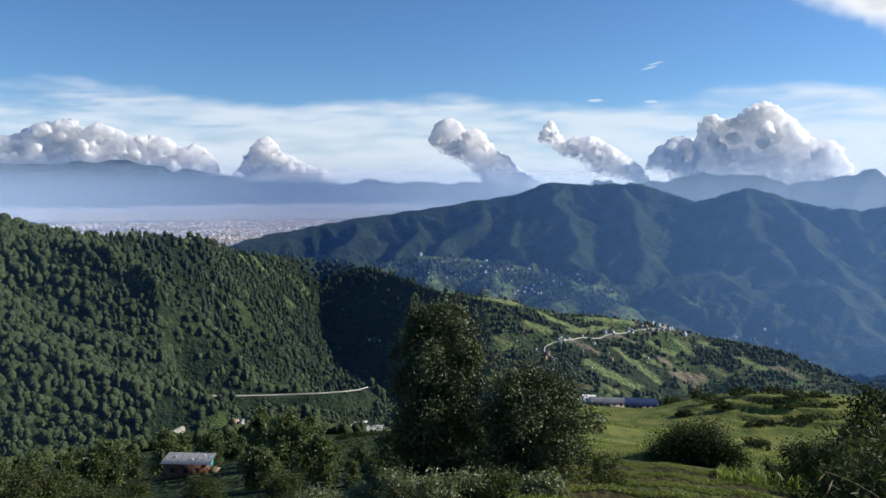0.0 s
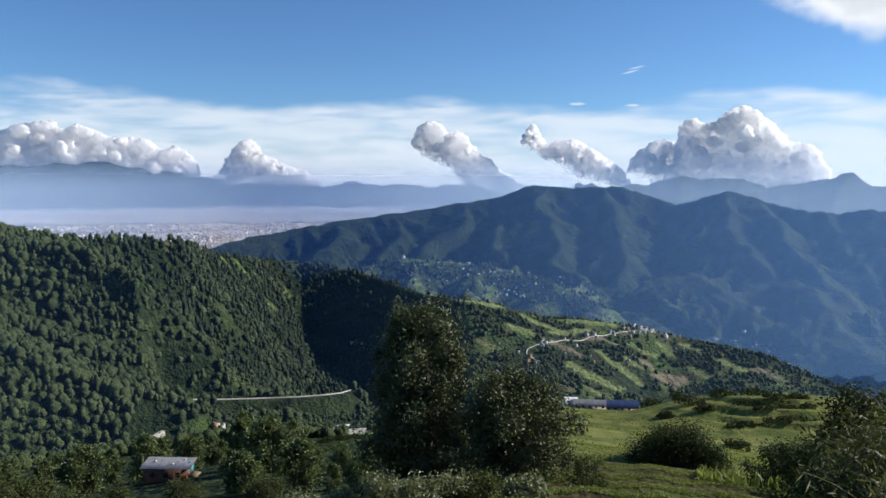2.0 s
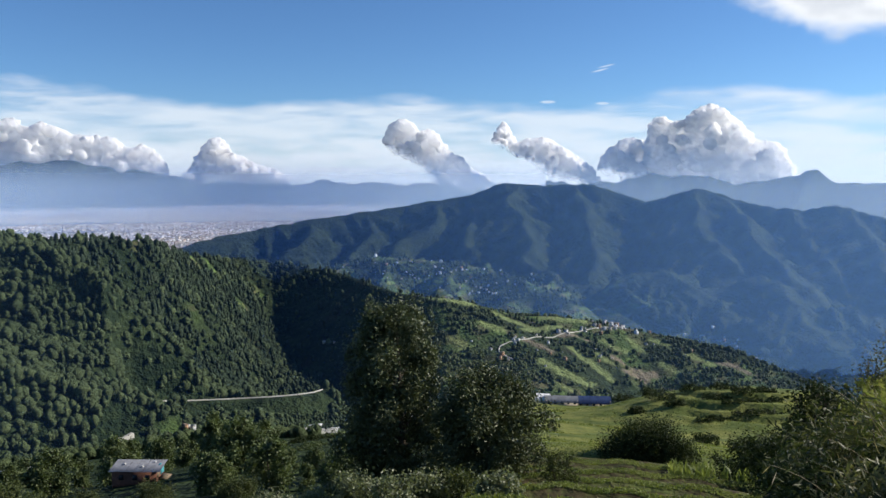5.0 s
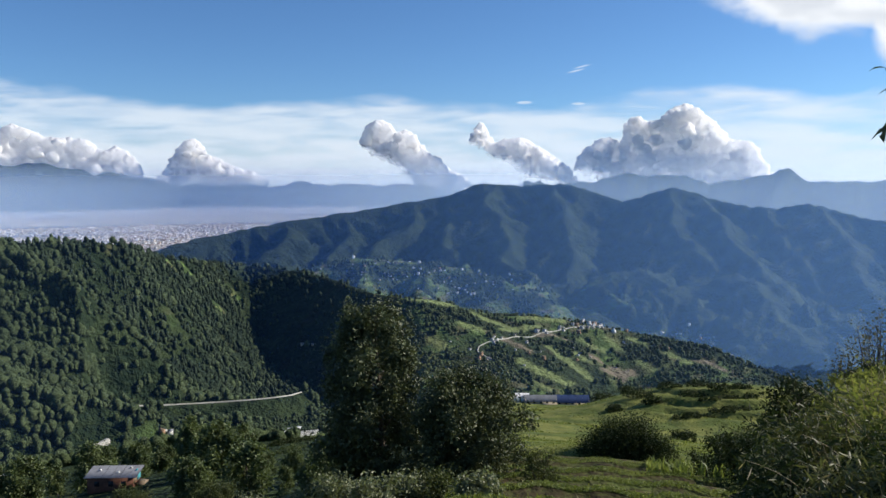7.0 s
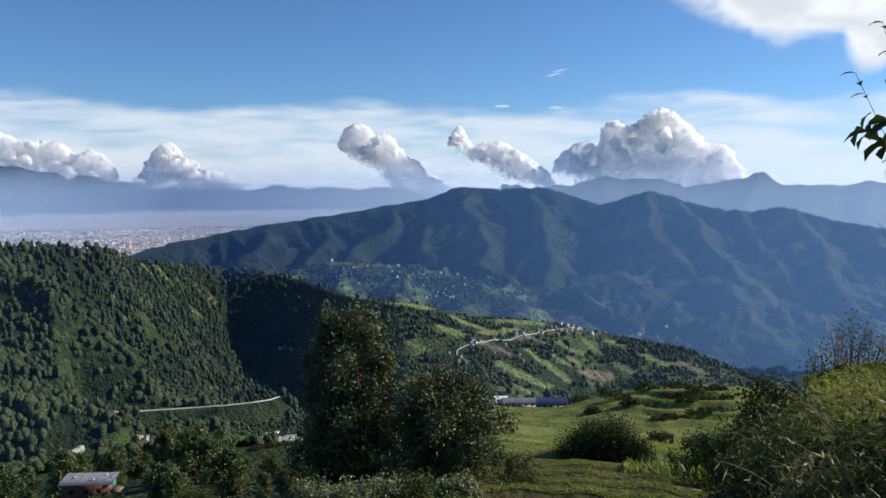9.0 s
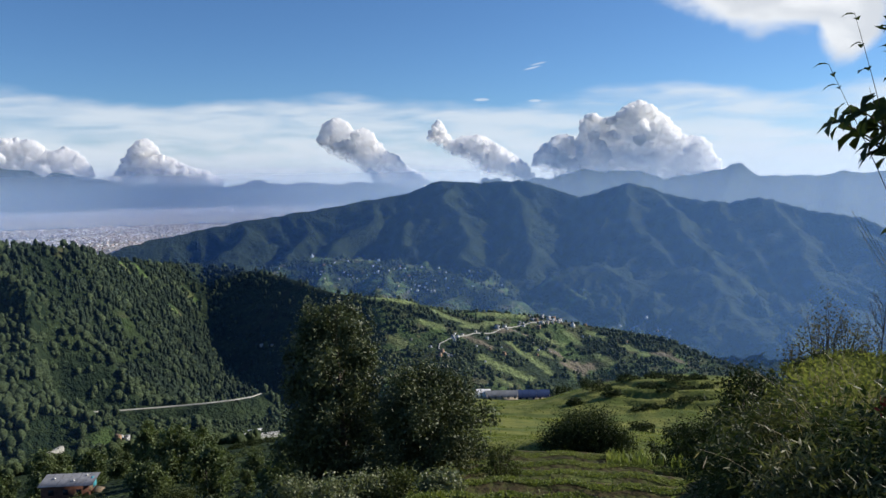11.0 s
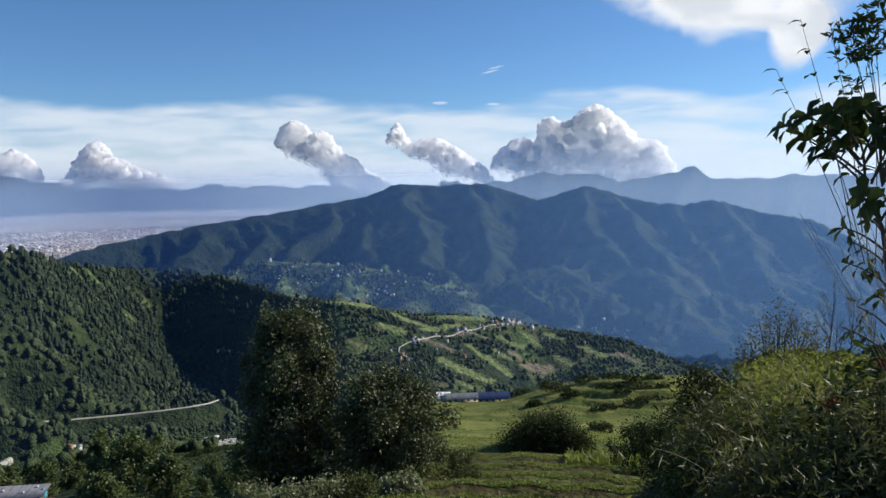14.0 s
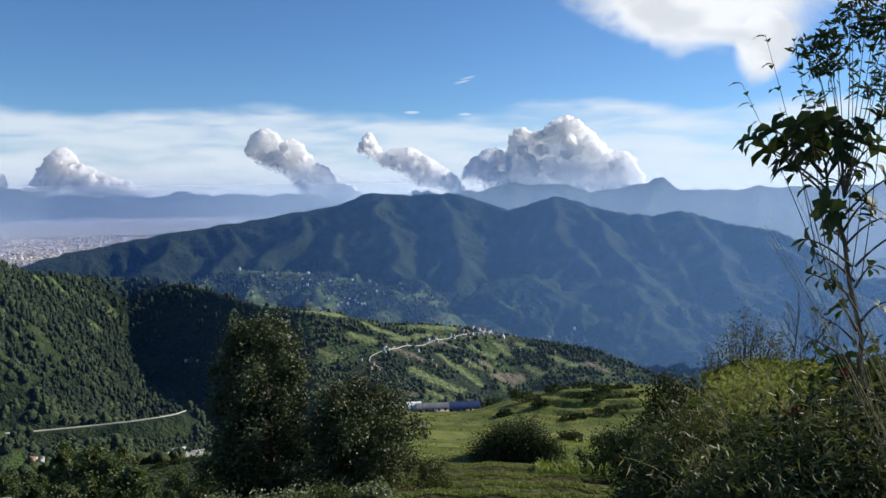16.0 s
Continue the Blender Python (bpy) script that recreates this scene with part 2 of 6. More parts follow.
# spurs of the mountain, from the main crest down, and the two wooded foothills before it
SPURS = [descend(-12.6, 2450, -4.2, 0.42, [(-13.2, -4.7), (-14.0, -5.4)]),
         descend(-6.1, 2520, -3.0, 0.42, [(-6.6, -3.8), (-7.8, -5.3)]),
         descend(-2.3, 2545, -2.6, 0.42, [(-1.9, -3.8), (-2.6, -4.7), (-3.7, -5.7)]),
         descend(2.8, 2560, -1.85, 0.42, [(2.4, -3.0), (1.5, -4.0), (-0.3, -5.5)]),
         descend(5.7, 2560, -1.2, 0.42, [(5.5, -3.0), (5.2, -4.7), (6.5, -6.4), (7.2, -7.6)]),
         descend(8.2, 2560, -0.35, 0.42, [(8.7, -2.3), (8.9, -3.9), (10.1, -5.8), (11.6, -7.2), (12.5, -8.6)]),
         descend(13.8, 2525, -0.45, 0.42, [(13.8, -2.7), (14.3, -4.8), (15.2, -6.4), (14.6, -8.0)]),
         descend(21.9, 2440, -0.55, 0.42, [(22.3, -2.6), (23.2, -4.8), (24.0, -6.3)]),
         descend(22.2, 2440, -0.65, 0.40, [(24.4, -2.1), (25.5, -3.6), (27.1, -5.3), (28.8, -7.6), (30.2, -9.4), (31.3, -11.0)]),
         descend(28.0, 2385, -2.05, 0.42, [(29.0, -3.2), (30.3, -5.0), (31.9, -7.4), (33.0, -9.0)]),
         descend(30.5, 2360, -1.8, 0.42, [(32.0, -3.2), (33.4, -5.0), (35.0, -7.5), (36.5, -9.5)]),
         descend(36.8, 2300, -3.2, 0.42, [(37.6, -4.6), (38.6, -6.2), (40.0, -8.6)]),
         [at(*p) for p in [(15.2, 1790, -8.4), (17.6, 1830, -7.0), (19.8, 1850, -6.45), (21.8, 1800, -7.15), (23.3, 1740, -8.5), (24.6, 1660, -10.0)]],
         [at(*p) for p in [(24.3, 1800, -7.6), (26.6, 1820, -6.75), (28.0, 1740, -7.95), (29.2, 1640, -9.6), (30.2, 1580, -10.8)]]]
FAR = [at(*p) for p in [(-60, 4600, 0.9), (-40, 4650, 0.8), (-29.9, 4680, 0.93), (-25.9, 4680, 1.13), (-22.8, 4680, 1.29), (-20.3, 4680, 0.88), (-16.5, 4680, 0.15),
                        (-13.8, 4680, -0.18), (-9.3, 4680, -0.35), (-4.4, 4680, -0.2), (-1.0, 4650, -0.28), (1.9, 4600, -0.24), (5.3, 4550, -0.8),
                        (9.0, 4500, -0.8), (11.4, 4450, -0.15), (13.5, 4400, -0.4), (15.4, 4300, -0.19)]]
FAR_EAST = [at(*p) for p in [(12, 3950, -1.3), (15.0, 3950, -0.45), (18.5, 3950, 0.47), (21.1, 3950, 0.13), (24.2, 3950, -0.37), (26.2, 3950, 0.0), (28.6, 3950, 0.6),
                             (31.1, 3900, -0.17), (34.4, 3900, 0.06), (37.6, 3900, -0.2), (45, 3900, 0.2), (60, 3900, -0.2)]]


def near_ground(az, r):
    """The slope on which the camera stands: it falls away ahead, steeper where the wood is, in shelves where the meadow is."""
    lr = np.log(np.maximum(r, 0.5))
    knots = np.log(np.array([0.5, 1.0, 3.0, 8.0, 20.0, 40.0, 60.0, 115.0, 270.0, 500.0, 900.0]))
    wood = np.interp(lr, knots, [73, 58, 36, 28, 25.5, 24.5, 23.0, 20.6, 18.9, 18.3, 20.0])
    meadow = np.interp(lr, knots, [73, 58, 36, 27, 23.2, 20.8, 19.4, 18.2, 16.45, 18.0, 20.0])
    w = sstep(az, -3.0, 9.0)
    return np.minimum(0.0, EYE - r * np.tan(np.radians(wood * (1 - w) + meadow * w)))


def height(x, y):
    """The height of the ground."""
    r, az = np.hypot(x, y), np.degrees(np.arctan2(x, y))
    # valley floor, deeper to the east, and the wide basin of the town
    floor = np.interp(az, [-60, -30, -10, 2, 12, 26, 60], [-150, -168, -188, -215, -262, -300, -320])
    floor = floor + (np.interp(az, [-60, -40, -24, 60], [-197, -260, -330, -340]) - floor) * sstep(r, 1050, 1500)
    floor = floor + (np.interp(az, [-60, 8, 20, 60], [-197, -197, -330, -330]) - floor) * sstep(r, 2380, 2500)
    floor = floor + 42 * sstep(r, 2500, 4100) * (1 - sstep(az, 8, 20))
    floor = floor + 5 * fbm(x, y, 160, 3, seed=3) * (1 - sstep(r, 2000, 2500))
    pit = sstep(az, -15, -9) * (1 - sstep(az, 0.0, 4.0)) * sstep(r, 620, 800) * (1 - sstep(r, 1150, 1250))
    floor = floor - 50 * pit
    floor = floor + ((14 + 20 * sstep(az, 10, 16)) * fbm(x, y, 210, 4, 0.5, seed=5) + 10) * sstep(r, 1050, 1300) * (1 - sstep(r, 2050, 2350)) * sstep(az, -14, -6)
    floor = floor - 75 * sstep(az, 23, 29) * sstep(r, 900, 1200) * (1 - sstep(r, 2050, 2380))
    z = floor
    # far ranges
    for crest, slope, seed in ((FAR, 0.42, 11), (FAR_EAST, 0.5, 12)):
        d, s, top = ridge(x, y, crest)
        rib = 1 - np.abs(vnoise(s / 260 + d / 900, d / 700, seed))
        top = top + 34 * fbm(s, s * 0 + 0.5 * 170, 170, 4, 0.6, seed=seed + 5)
        z = np.maximum(z, top - slope * d + sstep(d, 0, 250) * (rib * 26 - 13))
    # the wooded mountain: the main crest and its spurs, each with side gullies of its own
    on_it = np.nonzero((r > 1380) & (r < 3100) & (az > -30) & (az < 60))[0]
    if len(on_it):
        mx, my = x[on_it], y[on_it]
        wx, wy = mx + 30 * vnoise(mx / 120, my / 120, 20) + 8 * vnoise(mx / 45, my / 45, 22), my + 30 * vnoise(mx / 120, my / 120, 21) + 8 * vnoise(mx / 45, my / 45, 23)
        body = np.full(mx.shape, -1e6)
        for k, crest in enumerate([MOUNT] + SPURS):
            d, s, top = ridge(wx, wy, crest) if k else ridge(mx, my, crest)
            rib = tri((s - 0.6 * d) / 105 + 0.6 * vnoise(s / 130, d / 150, 24 + k))
            rib2 = tri((s - 0.9 * d) / 43 + 0.8 * vnoise(wx / 60, wy / 60, 44 + k))
            q = top + 6 * fbm(s, s * 0 + 40, 80, 3, 0.6, seed=28) - (0.85 if k == 0 else 0.64 if k < 13 else 0.5) * d + 0.0005 * np.minimum(d, 420) ** 2
            if k > 12:
                crag = 1 - 1.6 * np.abs(vnoise(wx / 62 + 0.3 * k, wy / 105, 61 + k)) - 0.5 * np.abs(vnoise(wx / 27, wy / 38, 63 + k))
                q = q + 30 * crag * sstep(d, 5, 90)
            body = np.maximum(body, q + np.minimum(d * 0.2, 19) * rib + np.minimum(d * 0.13, 8) * rib2)
        body = body + 4.0 * fbm(mx, my, 30, 3, 0.75, seed=24)
        z[on_it] = np.maximum(z[on_it], body)
    # the knoll with hamlets below the mountain
    d, s, top = ridge(x, y, KNOB)
    rib = tri(s / 150 + 0.4 * vnoise(s / 130, d / 200, 31))
    rib2 = tri((s + 0.5 * d) / 62 + 0.6 * vnoise(s / 90, d / 120, 34))
    z = np.maximum(z, top - 0.30 * d + 0.00008 * np.minimum(d, 700) ** 2 + sstep(d, 0, 160) * rib * 26 + sstep(d, 20, 120) * rib2 * 13 + 7 * fbm(x, y, 45, 4, 0.6, seed=33) * sstep(d, 0, 50))
    # the wooded hill and the terraced spur that goes on from it
    d, s, top = ridge(x, y, HILL)
    q = s - 0.4 * d + 22 * vnoise(s / 110, d / 130, 40)
    rib = 0.8 * tri((q - RAVINE) / 330) + 0.3 * tri(q / 88 + 0.4 * vnoise(s / 90, d / 150, 41))
    steep = sstep(s, HILL_TURN, HILL_TURN + 170)
    z = np.maximum(z, top - (0.47 + 0.85 * steep) * d + 0.00016 * np.minimum(d, 500) ** 2 + sstep(d, 0, 150) * (rib * 42 + 6) * (1 - 0.6 * steep) + 2.0 * fbm(x, y, 30, 2, seed=43) * sstep(d, 0, 30))
    # a bench cut for the valley road, and open ground before it
    before = sstep(az, -20.5, -18.5) * (1 - sstep(az, -5.8, -4.6)) * sstep(r, 470, 520) * (1 - sstep(r, 630, 646))
    z = z + (np.minimum(z, EYE - r * math.tan(radians(17.2))) - z) * before
    d, s, top = ridge(x, y, BENCH)
    w = 1 - sstep(d, 4, 26)
    z = z + (top - 0.3 - z) * w
    d, s, top = ridge(x, y, SHADE)
    z = np.maximum(z, top - 0.80 * d + 0.00006 * np.minimum(d, 500) ** 2 + 3 * fbm(x, y, 50, 3, seed=46) * sstep(d, 0, 40))
    d, s, top = ridge(x, y, SPUR)
    rib = 1 - np.abs(vnoise((s - 0.3 * d) / 150 + 0.4, d / 500, 51)) * 1.5
    side = top - (0.36 + 0.6 * (1 - sstep(az, 0.5, 3.5))) * d + sstep(d, 0, 120) * rib * 20 + 2.0 * fbm(x, y, 45, 3, seed=53) * sstep(d, 0, 30)
    step = 3.2
    q = side / step
    side = side * 0.5 + 0.5 * step * (np.floor(q) + sstep(q - np.floor(q), 0.55, 1.0))
    z = np.maximum(z, side)
    # the near slope
    g = near_ground(az, r)
    u = np.log(np.maximum(r, 1.0) / 16.6) / 0.222
    v = u - np.floor(u)
    shelf = near_ground(az, 16.6 * np.exp(0.222 * (np.floor(u) + 0.97)))
    g = g + (shelf - g) * 0.85 * (1 - sstep(v, 0.96, 1.0)) * sstep(r, 13, 15) * (1 - sstep(r, 52, 60)) * sstep(az, 6, 9) * (1 - sstep(az, 26, 29))
    kx, ky, kz = at(26.0, 195, -15)
    rise = 10.8 * np.exp(-(((x - kx) / 35) ** 2 + ((y - ky) / 38) ** 2) ** 1.3)
    tread = (rise + 0.5 * fbm(x, y, 25, 2, seed=64)) / 1.9
    shelf = 1.9 * (np.floor(tread) + sstep(tread - np.floor(tread), 0.62, 0.95))
    g = g + rise + (shelf - rise) * 0.9 * sstep(rise, 3.6, 5.2) * sstep(az, 20.0, 22.5)
    g = g + 0.35 * fbm(x, y, 9, 3, seed=61) * sstep(r, 6, 25) + 2.2 * fbm(x, y, 60, 2, seed=62) * sstep(r, 60, 130)
    # the bank beside the path
    bank = sstep(az, 25.0, 35.5) * sstep(r, 2.5, 6.0) * (1 - sstep(r, 23, 32))
    g = g + bank * (EYE - r * np.tan(np.radians(np.interp(r, [2, 5, 9, 14, 20, 26], [38, 25, 18, 14.3, 12.9, 12.6]))) - g)
    return np.maximum(z, g)


def sight(az, el, r0, r1):
    """Where a line of sight at that bearing and elevation meets the ground between two distances."""
    r = np.arange(r0, r1, 1.5)
    a = radians(az)
    above = EYE + r * math.tan(radians(el)) - height(r * math.sin(a), r * math.cos(a))
    k = int(np.argmax(above < 0)) if (above < 0).any() else int(np.argmin(above))
    return az, float(r[k])


def spot(az, r):
    return r * math.sin(radians(az)), r * math.cos(radians(az))


# small fields cleared in the wood: place and radius
CLEARINGS = [(*spot(*sight(-13.6, -6.3, 700, 1200)), 15), (*spot(*sight(-14.6, -6.0, 700, 1200)), 11), (*spot(*sight(-10.4, -8.2, 700, 1240)), 16), (*spot(*sight(-11.4, -9.2, 700, 1240)), 12),
             (*spot(-15.2, 404), 25), (*spot(-6.6, 398), 76)]


# long fields on the spur: both ends as (bearing, elevation), half-width, and whether tilled
FIELDS = [(spot(*sight(a0, e0, 650, 1150)), spot(*sight(a1, e1, 650, 1150)), w, tilled) for a0, e0, a1, e1, w, tilled in
          [(10.85, -13.5, 14.3, -15.0, 8, 0), (13.1, -12.5, 16.0, -14.6, 7, 0), (2.5, -8.95, 5.6, -9.4, 9, 0), (7.8, -10.3, 9.6, -10.9, 12, 0), (4.3, -11.8, 4.9, -12.6, 7, 0),
           (11.0, -10.3, 13.9, -10.45, 7, 0), (15.1, -11.8, 16.9, -12.5, 6, 0), (16.3, -13.1, 18.1, -14.1, 11, 1), (17.2, -14.0, 19.1, -14.0, 7, 1), (17.4, -11.8, 18.2, -12.4, 7, 0),
           (9.9, -12.0, 11.5, -12.7, 7, 1), (6.4, -10.7, 7.8, -11.2, 7, 0), (18.8, -11.6, 19.9, -11.9, 6, 0), (19.5, -13.2, 20.6, -13.7, 7, 0), (12.3, -11.5, 14.6, -12.0, 7, 1),
           (21.2, -12.4, 23.0, -13.0, 7, 0), (9.4, -11.2, 12.2, -10.9, 6, 0), (23.6, -12.9, 25.4, -13.3, 6, 1), (15.0, -12.9, 16.2, -13.5, 5, 0), (12.0, -14.9, 13.0, -15.4, 5, 0)]]


def strips(x, y, kind):
    """Open fields that run aslant down the spur between bands of trees."""
    best = np.zeros(np.shape(x))
    for (x0, y0), (x1, y1), w, tilled in FIELDS:
        if tilled == kind:
            dx, dy = x1 - x0, y1 - y0
            t = np.clip(((x - x0) * dx + (y - y0) * dy) / (dx * dx + dy * dy), 0, 1)
            d = np.hypot(x - x0 - t * dx, y - y0 - t * dy) + 3.0 * vnoise(x / 14, y / 14, 95)
            best = np.maximum(best, 1 - sstep(d, w - 1.5, w + 1.5))
    return best


def cleared(x, y):
    return np.max([1 - sstep(np.hypot(x - cx, y - cy), 0.6 * q, q) for cx, cy, q in CLEARINGS], axis=0)


def solid(name, verts, tris, mat, attrs=()):
    """A mesh object from arrays of points and triangles or quads."""
    me = bpy.data.meshes.new(name)
    verts, tris = np.asarray(verts, np.float32), np.asarray(tris, np.int32)
    k = tris.shape[1]
    me.vertices.add(len(verts))
    me.vertices.foreach_set("co", verts.ravel())
    me.loops.add(tris.size)
    me.loops.foreach_set("vertex_index", tris.ravel())
    me.polygons.add(len(tris))
    me.polygons.foreach_set("loop_start", np.arange(0, tris.size, k, dtype=np.int32))
    me.polygons.foreach_set("loop_total", np.full(len(tris), k, np.int32))
    for key, values in attrs:
        a = me.attributes.new(key, "FLOAT", "POINT")
        a.data.foreach_set("value", np.asarray(values, np.float32))
    me.update(calc_edges=True)
    me.validate()
    for m in (mat if isinstance(mat, (list, tuple)) else [mat]):
        me.materials.append(m)
    return new(name, me)


def ground_material():
    m, nt, p, out = material("ground")
    pos = place(nt)

    def attr(name):
        a = nt.nodes.new("ShaderNodeAttribute")
        a.attribute_name = name
        return a.outputs["Fac"]

    # woodland floor
    n1 = tex_noise(nt, pos, 0.02, 6.0)
    n2 = tex_noise(nt, pos, 0.25, 4.0)
    wood = blend(nt, smooth(nt, n1, 0.35, 0.65), (0.014, 0.026, 0.011), (0.036, 0.053, 0.020))
    wood = blend(nt, smooth(nt, n2, 0.45, 0.75, 0.0, 0.6), wood, (0.058, 0.080, 0.030))
    wood = blend(nt, smooth(nt, tex_noise(nt, pos, 0.085, 3.0, 0.6), 0.42, 0.62, 0.0, 0.5), wood, (0.012, 0.022, 0.010))
    # fields: plots of differing crops
    vor = nt.nodes.new("ShaderNodeTexVoronoi")
    vor.inputs["Scale"].default_value = 0.045
    warp = nt.nodes.new("ShaderNodeVectorMath")
    warp.operation = "MULTIPLY"
    warp.inputs[1].default_value = (1.0, 1.0, 3.0)
    nt.links.new(pos, warp.inputs[0])
    nt.links.new(warp.outputs[0], vor.inputs["Vector"])
    ramp = nt.nodes.new("ShaderNodeValToRGB")
    e = ramp.color_ramp.elements
    e[0].position, e[0].color = 0.0, (0.075, 0.12, 0.032, 1)
    e[1].position, e[1].color = 1.0, (0.16, 0.23, 0.065, 1)
    for at_, c in ((0.3, (0.050, 0.080, 0.027, 1)), (0.55, (0.15, 0.23, 0.06, 1)), (0.72, (0.15, 0.125, 0.07, 1)), (0.85, (0.20, 0.24, 0.08, 1))):
        q = e.new(at_)
        q.color = c
    nt.links.new(vor.outputs["Color"], ramp.inputs[0])
    field = blend(nt, smooth(nt, n2, 0.35, 0.7, 0.0, 0.45), ramp.outputs[0], (0.045, 0.07, 0.022))
    col = blend(nt, attr("field"), wood, field)
    col = blend(nt, maths(nt, "MULTIPLY", attr("strip"), smooth(nt, n2, 0.25, 0.6, 0.45, 1.0)), col, (0.205, 0.250, 0.092))
    col = blend(nt, maths(nt, "MULTIPLY", attr("tilled"), smooth(nt, n2, 0.25, 0.6, 0.6, 1.0)), col, (0.20, 0.165, 0.115))
    # rough grass close by
    g1 = tex_noise(nt, pos, 0.12, 5.0)
    g2 = tex_noise(nt, pos, 2.6, 5.0)
    grass = blend(nt, smooth(nt, g1, 0.35, 0.65), (0.085, 0.118, 0.026), (0.215, 0.222, 0.058))
    grass = blend(nt, smooth(nt, g2, 0.4, 0.72, 0.0, 0.75), grass, (0.080, 0.090, 0.028))
    col = blend(nt, attr("grass"), col, grass)
    # bare dusty ground of the town in the basin
    t1 = tex_noise(nt, pos, 0.006, 5.0)
    town = blend(nt, smooth(nt, t1, 0.35, 0.65), (0.24, 0.23, 0.17), (0.50, 0.45, 0.40))
    t2 = tex_noise(nt, pos, 0.05, 4.0, 0.7)
    town = blend(nt, smooth(nt, t2, 0.45, 0.65), town, (0.62, 0.57, 0.52))
    col = blend(nt, attr("town"), col, town)
    # bare earth
    col = blend(nt, maths(nt, "MULTIPLY", attr("earth"), smooth(nt, g2, 0.3, 0.6, 0.5, 1.0)), col, (0.046, 0.033, 0.017))
    nt.links.new(col, p.inputs["Base Color"])
    crowns = tex_noise(nt, pos, 0.10, 4.0, 0.65)
    woody = maths(nt, "MULTIPLY", crowns, maths(nt, "MULTIPLY", maths(nt, "SUBTRACT", 1.0, attr("grass")), maths(nt, "SUBTRACT", 1.0, attr("town"))))
    b = maths(nt, "ADD", maths(nt, "ADD", maths(nt, "MULTIPLY", n2, 1.6), maths(nt, "MULTIPLY", woody, 14.0)), maths(nt, "MULTIPLY", g2, 0.25))
    bump(nt, p, b, 0.8, 1.0)
    p.inputs["Specular IOR Level"].default_value = 0.1
    return m


def make_ground():
    az = np.concatenate([np.linspace(-180, -46, 54)[:-1], np.linspace(-46, -36, 21)[:-1], np.arange(-36, 48, 0.23), np.linspace(48, 62, 29)[:-1], np.linspace(62, 180, 48)[:-1]])
    r = np.concatenate([np.geomspace(0.15, 14, 75)[:-1], np.geomspace(14, 60, 170)[:-1], np.geomspace(60, 130, 60)[:-1], np.linspace(130, 240, 96)[:-1], np.geomspace(240, 420, 44)[:-1], np.linspace(420, 1300, 140)[:-1],
                        np.linspace(1300, 2700, 170)[:-1], np.linspace(2700, 4850, 62)])
    A, Rr = np.meshgrid(np.radians(az), r, indexing="ij")
    x, y = Rr * np.sin(A), Rr * np.cos(A)
    z = height(x.ravel(), y.ravel()).reshape(x.shape)
    na, nr = x.shape
    i = np.arange(na)[:, None] * nr + np.arange(nr - 1)[None, :]
    j = (np.arange(na)[:, None] + 1) % na * nr + np.arange(nr - 1)[None, :]
    quads = np.stack([i, i + 1, j + 1, j], -1).reshape(-1, 4)
    verts = np.stack([x, y, z], -1).reshape(-1, 3)
    half = na // 2 - 1
    k = np.arange(half)
    cap = np.stack([k * nr, (k + 1) * nr, (na - 2 - k) * nr, (na - 1 - k) * nr], -1)
    quads = np.concatenate([quads, cap])
    X, Y, Rf, Af = x.ravel(), y.ravel(), Rr.ravel(), np.degrees(A).ravel()
    grass = (1 - sstep(Rf, 380, 450)) * sstep(Af, 2, 8)
    grass = np.maximum(grass, 1 - sstep(Rf, 20, 60))
    ds, ss, ts = ridge(X, Y, SPUR)
    dh, sh, th = ridge(X, Y, HILL)
    dk, sk, tk = ridge(X, Y, KNOB)
    patch = fbm(X, Y, 60, 3, seed=71)
    field = 0.6 * sstep(patch, -0.25, 0.2) * sstep(Af, 0.5, 3.5) * (1 - sstep(ds, 260, 330)) * (Rf > 430) * (Rf < 1500)
    near = (Rf > 600) & (Rf < 1250) & (Af > 0)
    strip, tilled = np.zeros(X.shape), np.zeros(X.shape)
    strip[near], tilled[near] = strips(X[near], Y[near], 0), strips(X[near], Y[near], 1)
    field = np.maximum(field, 0.75 * sstep(patch, -0.05, 0.3) * (1 - sstep(dk, 200, 320)) * (Rf > 1400) * (Rf < 2100))
    field = np.maximum(field, sstep(patch, 0.35, 0.5) * (1 - sstep(dh, 20, 90)) * (sh > 420))
    field = np.maximum(field, cleared(X, Y))
    crest_r = np.interp(Af, [math.degrees(math.atan2(q[0], q[1])) for q in MOUNT], [math.hypot(q[0], q[1]) for q in MOUNT])
    town = sstep(Rf, crest_r - 10, crest_r + 40) * (1 - sstep(z.ravel() - 42 * sstep(Rf, 2500, 4100), -194, -180)) * (Af > -120) * (Af < 12)
    banks = (Rf > 14) * (Rf < 56) * sstep(Af, 6, 10) * (1 - sstep(Af, 27, 30)) * sstep(fbm(X, Y, 2.5, 2, seed=77), -0.9, -0.2)
    earth = 0.45 * sstep(fbm(X, Y, 30, 3, seed=75), 0.3, 0.55) * (1 - sstep(ds, 200, 260)) * (Rf > 430) * (Rf < 1300)
    ob = solid("ground", verts, quads, ground_material(),
               [("grass", grass), ("field", field), ("strip", strip), ("tilled", tilled), ("town", town), ("earth", np.maximum(earth, 0.92 * banks))])
    ob.data.polygons.foreach_set("use_smooth", np.ones(len(ob.data.polygons), bool))
    return tagged(ob, "green hill country falling to a wide valley", "ground", kind="structure")


make_ground()


# ---- haze: thin veils of lit air standing at several distances across the valley ----


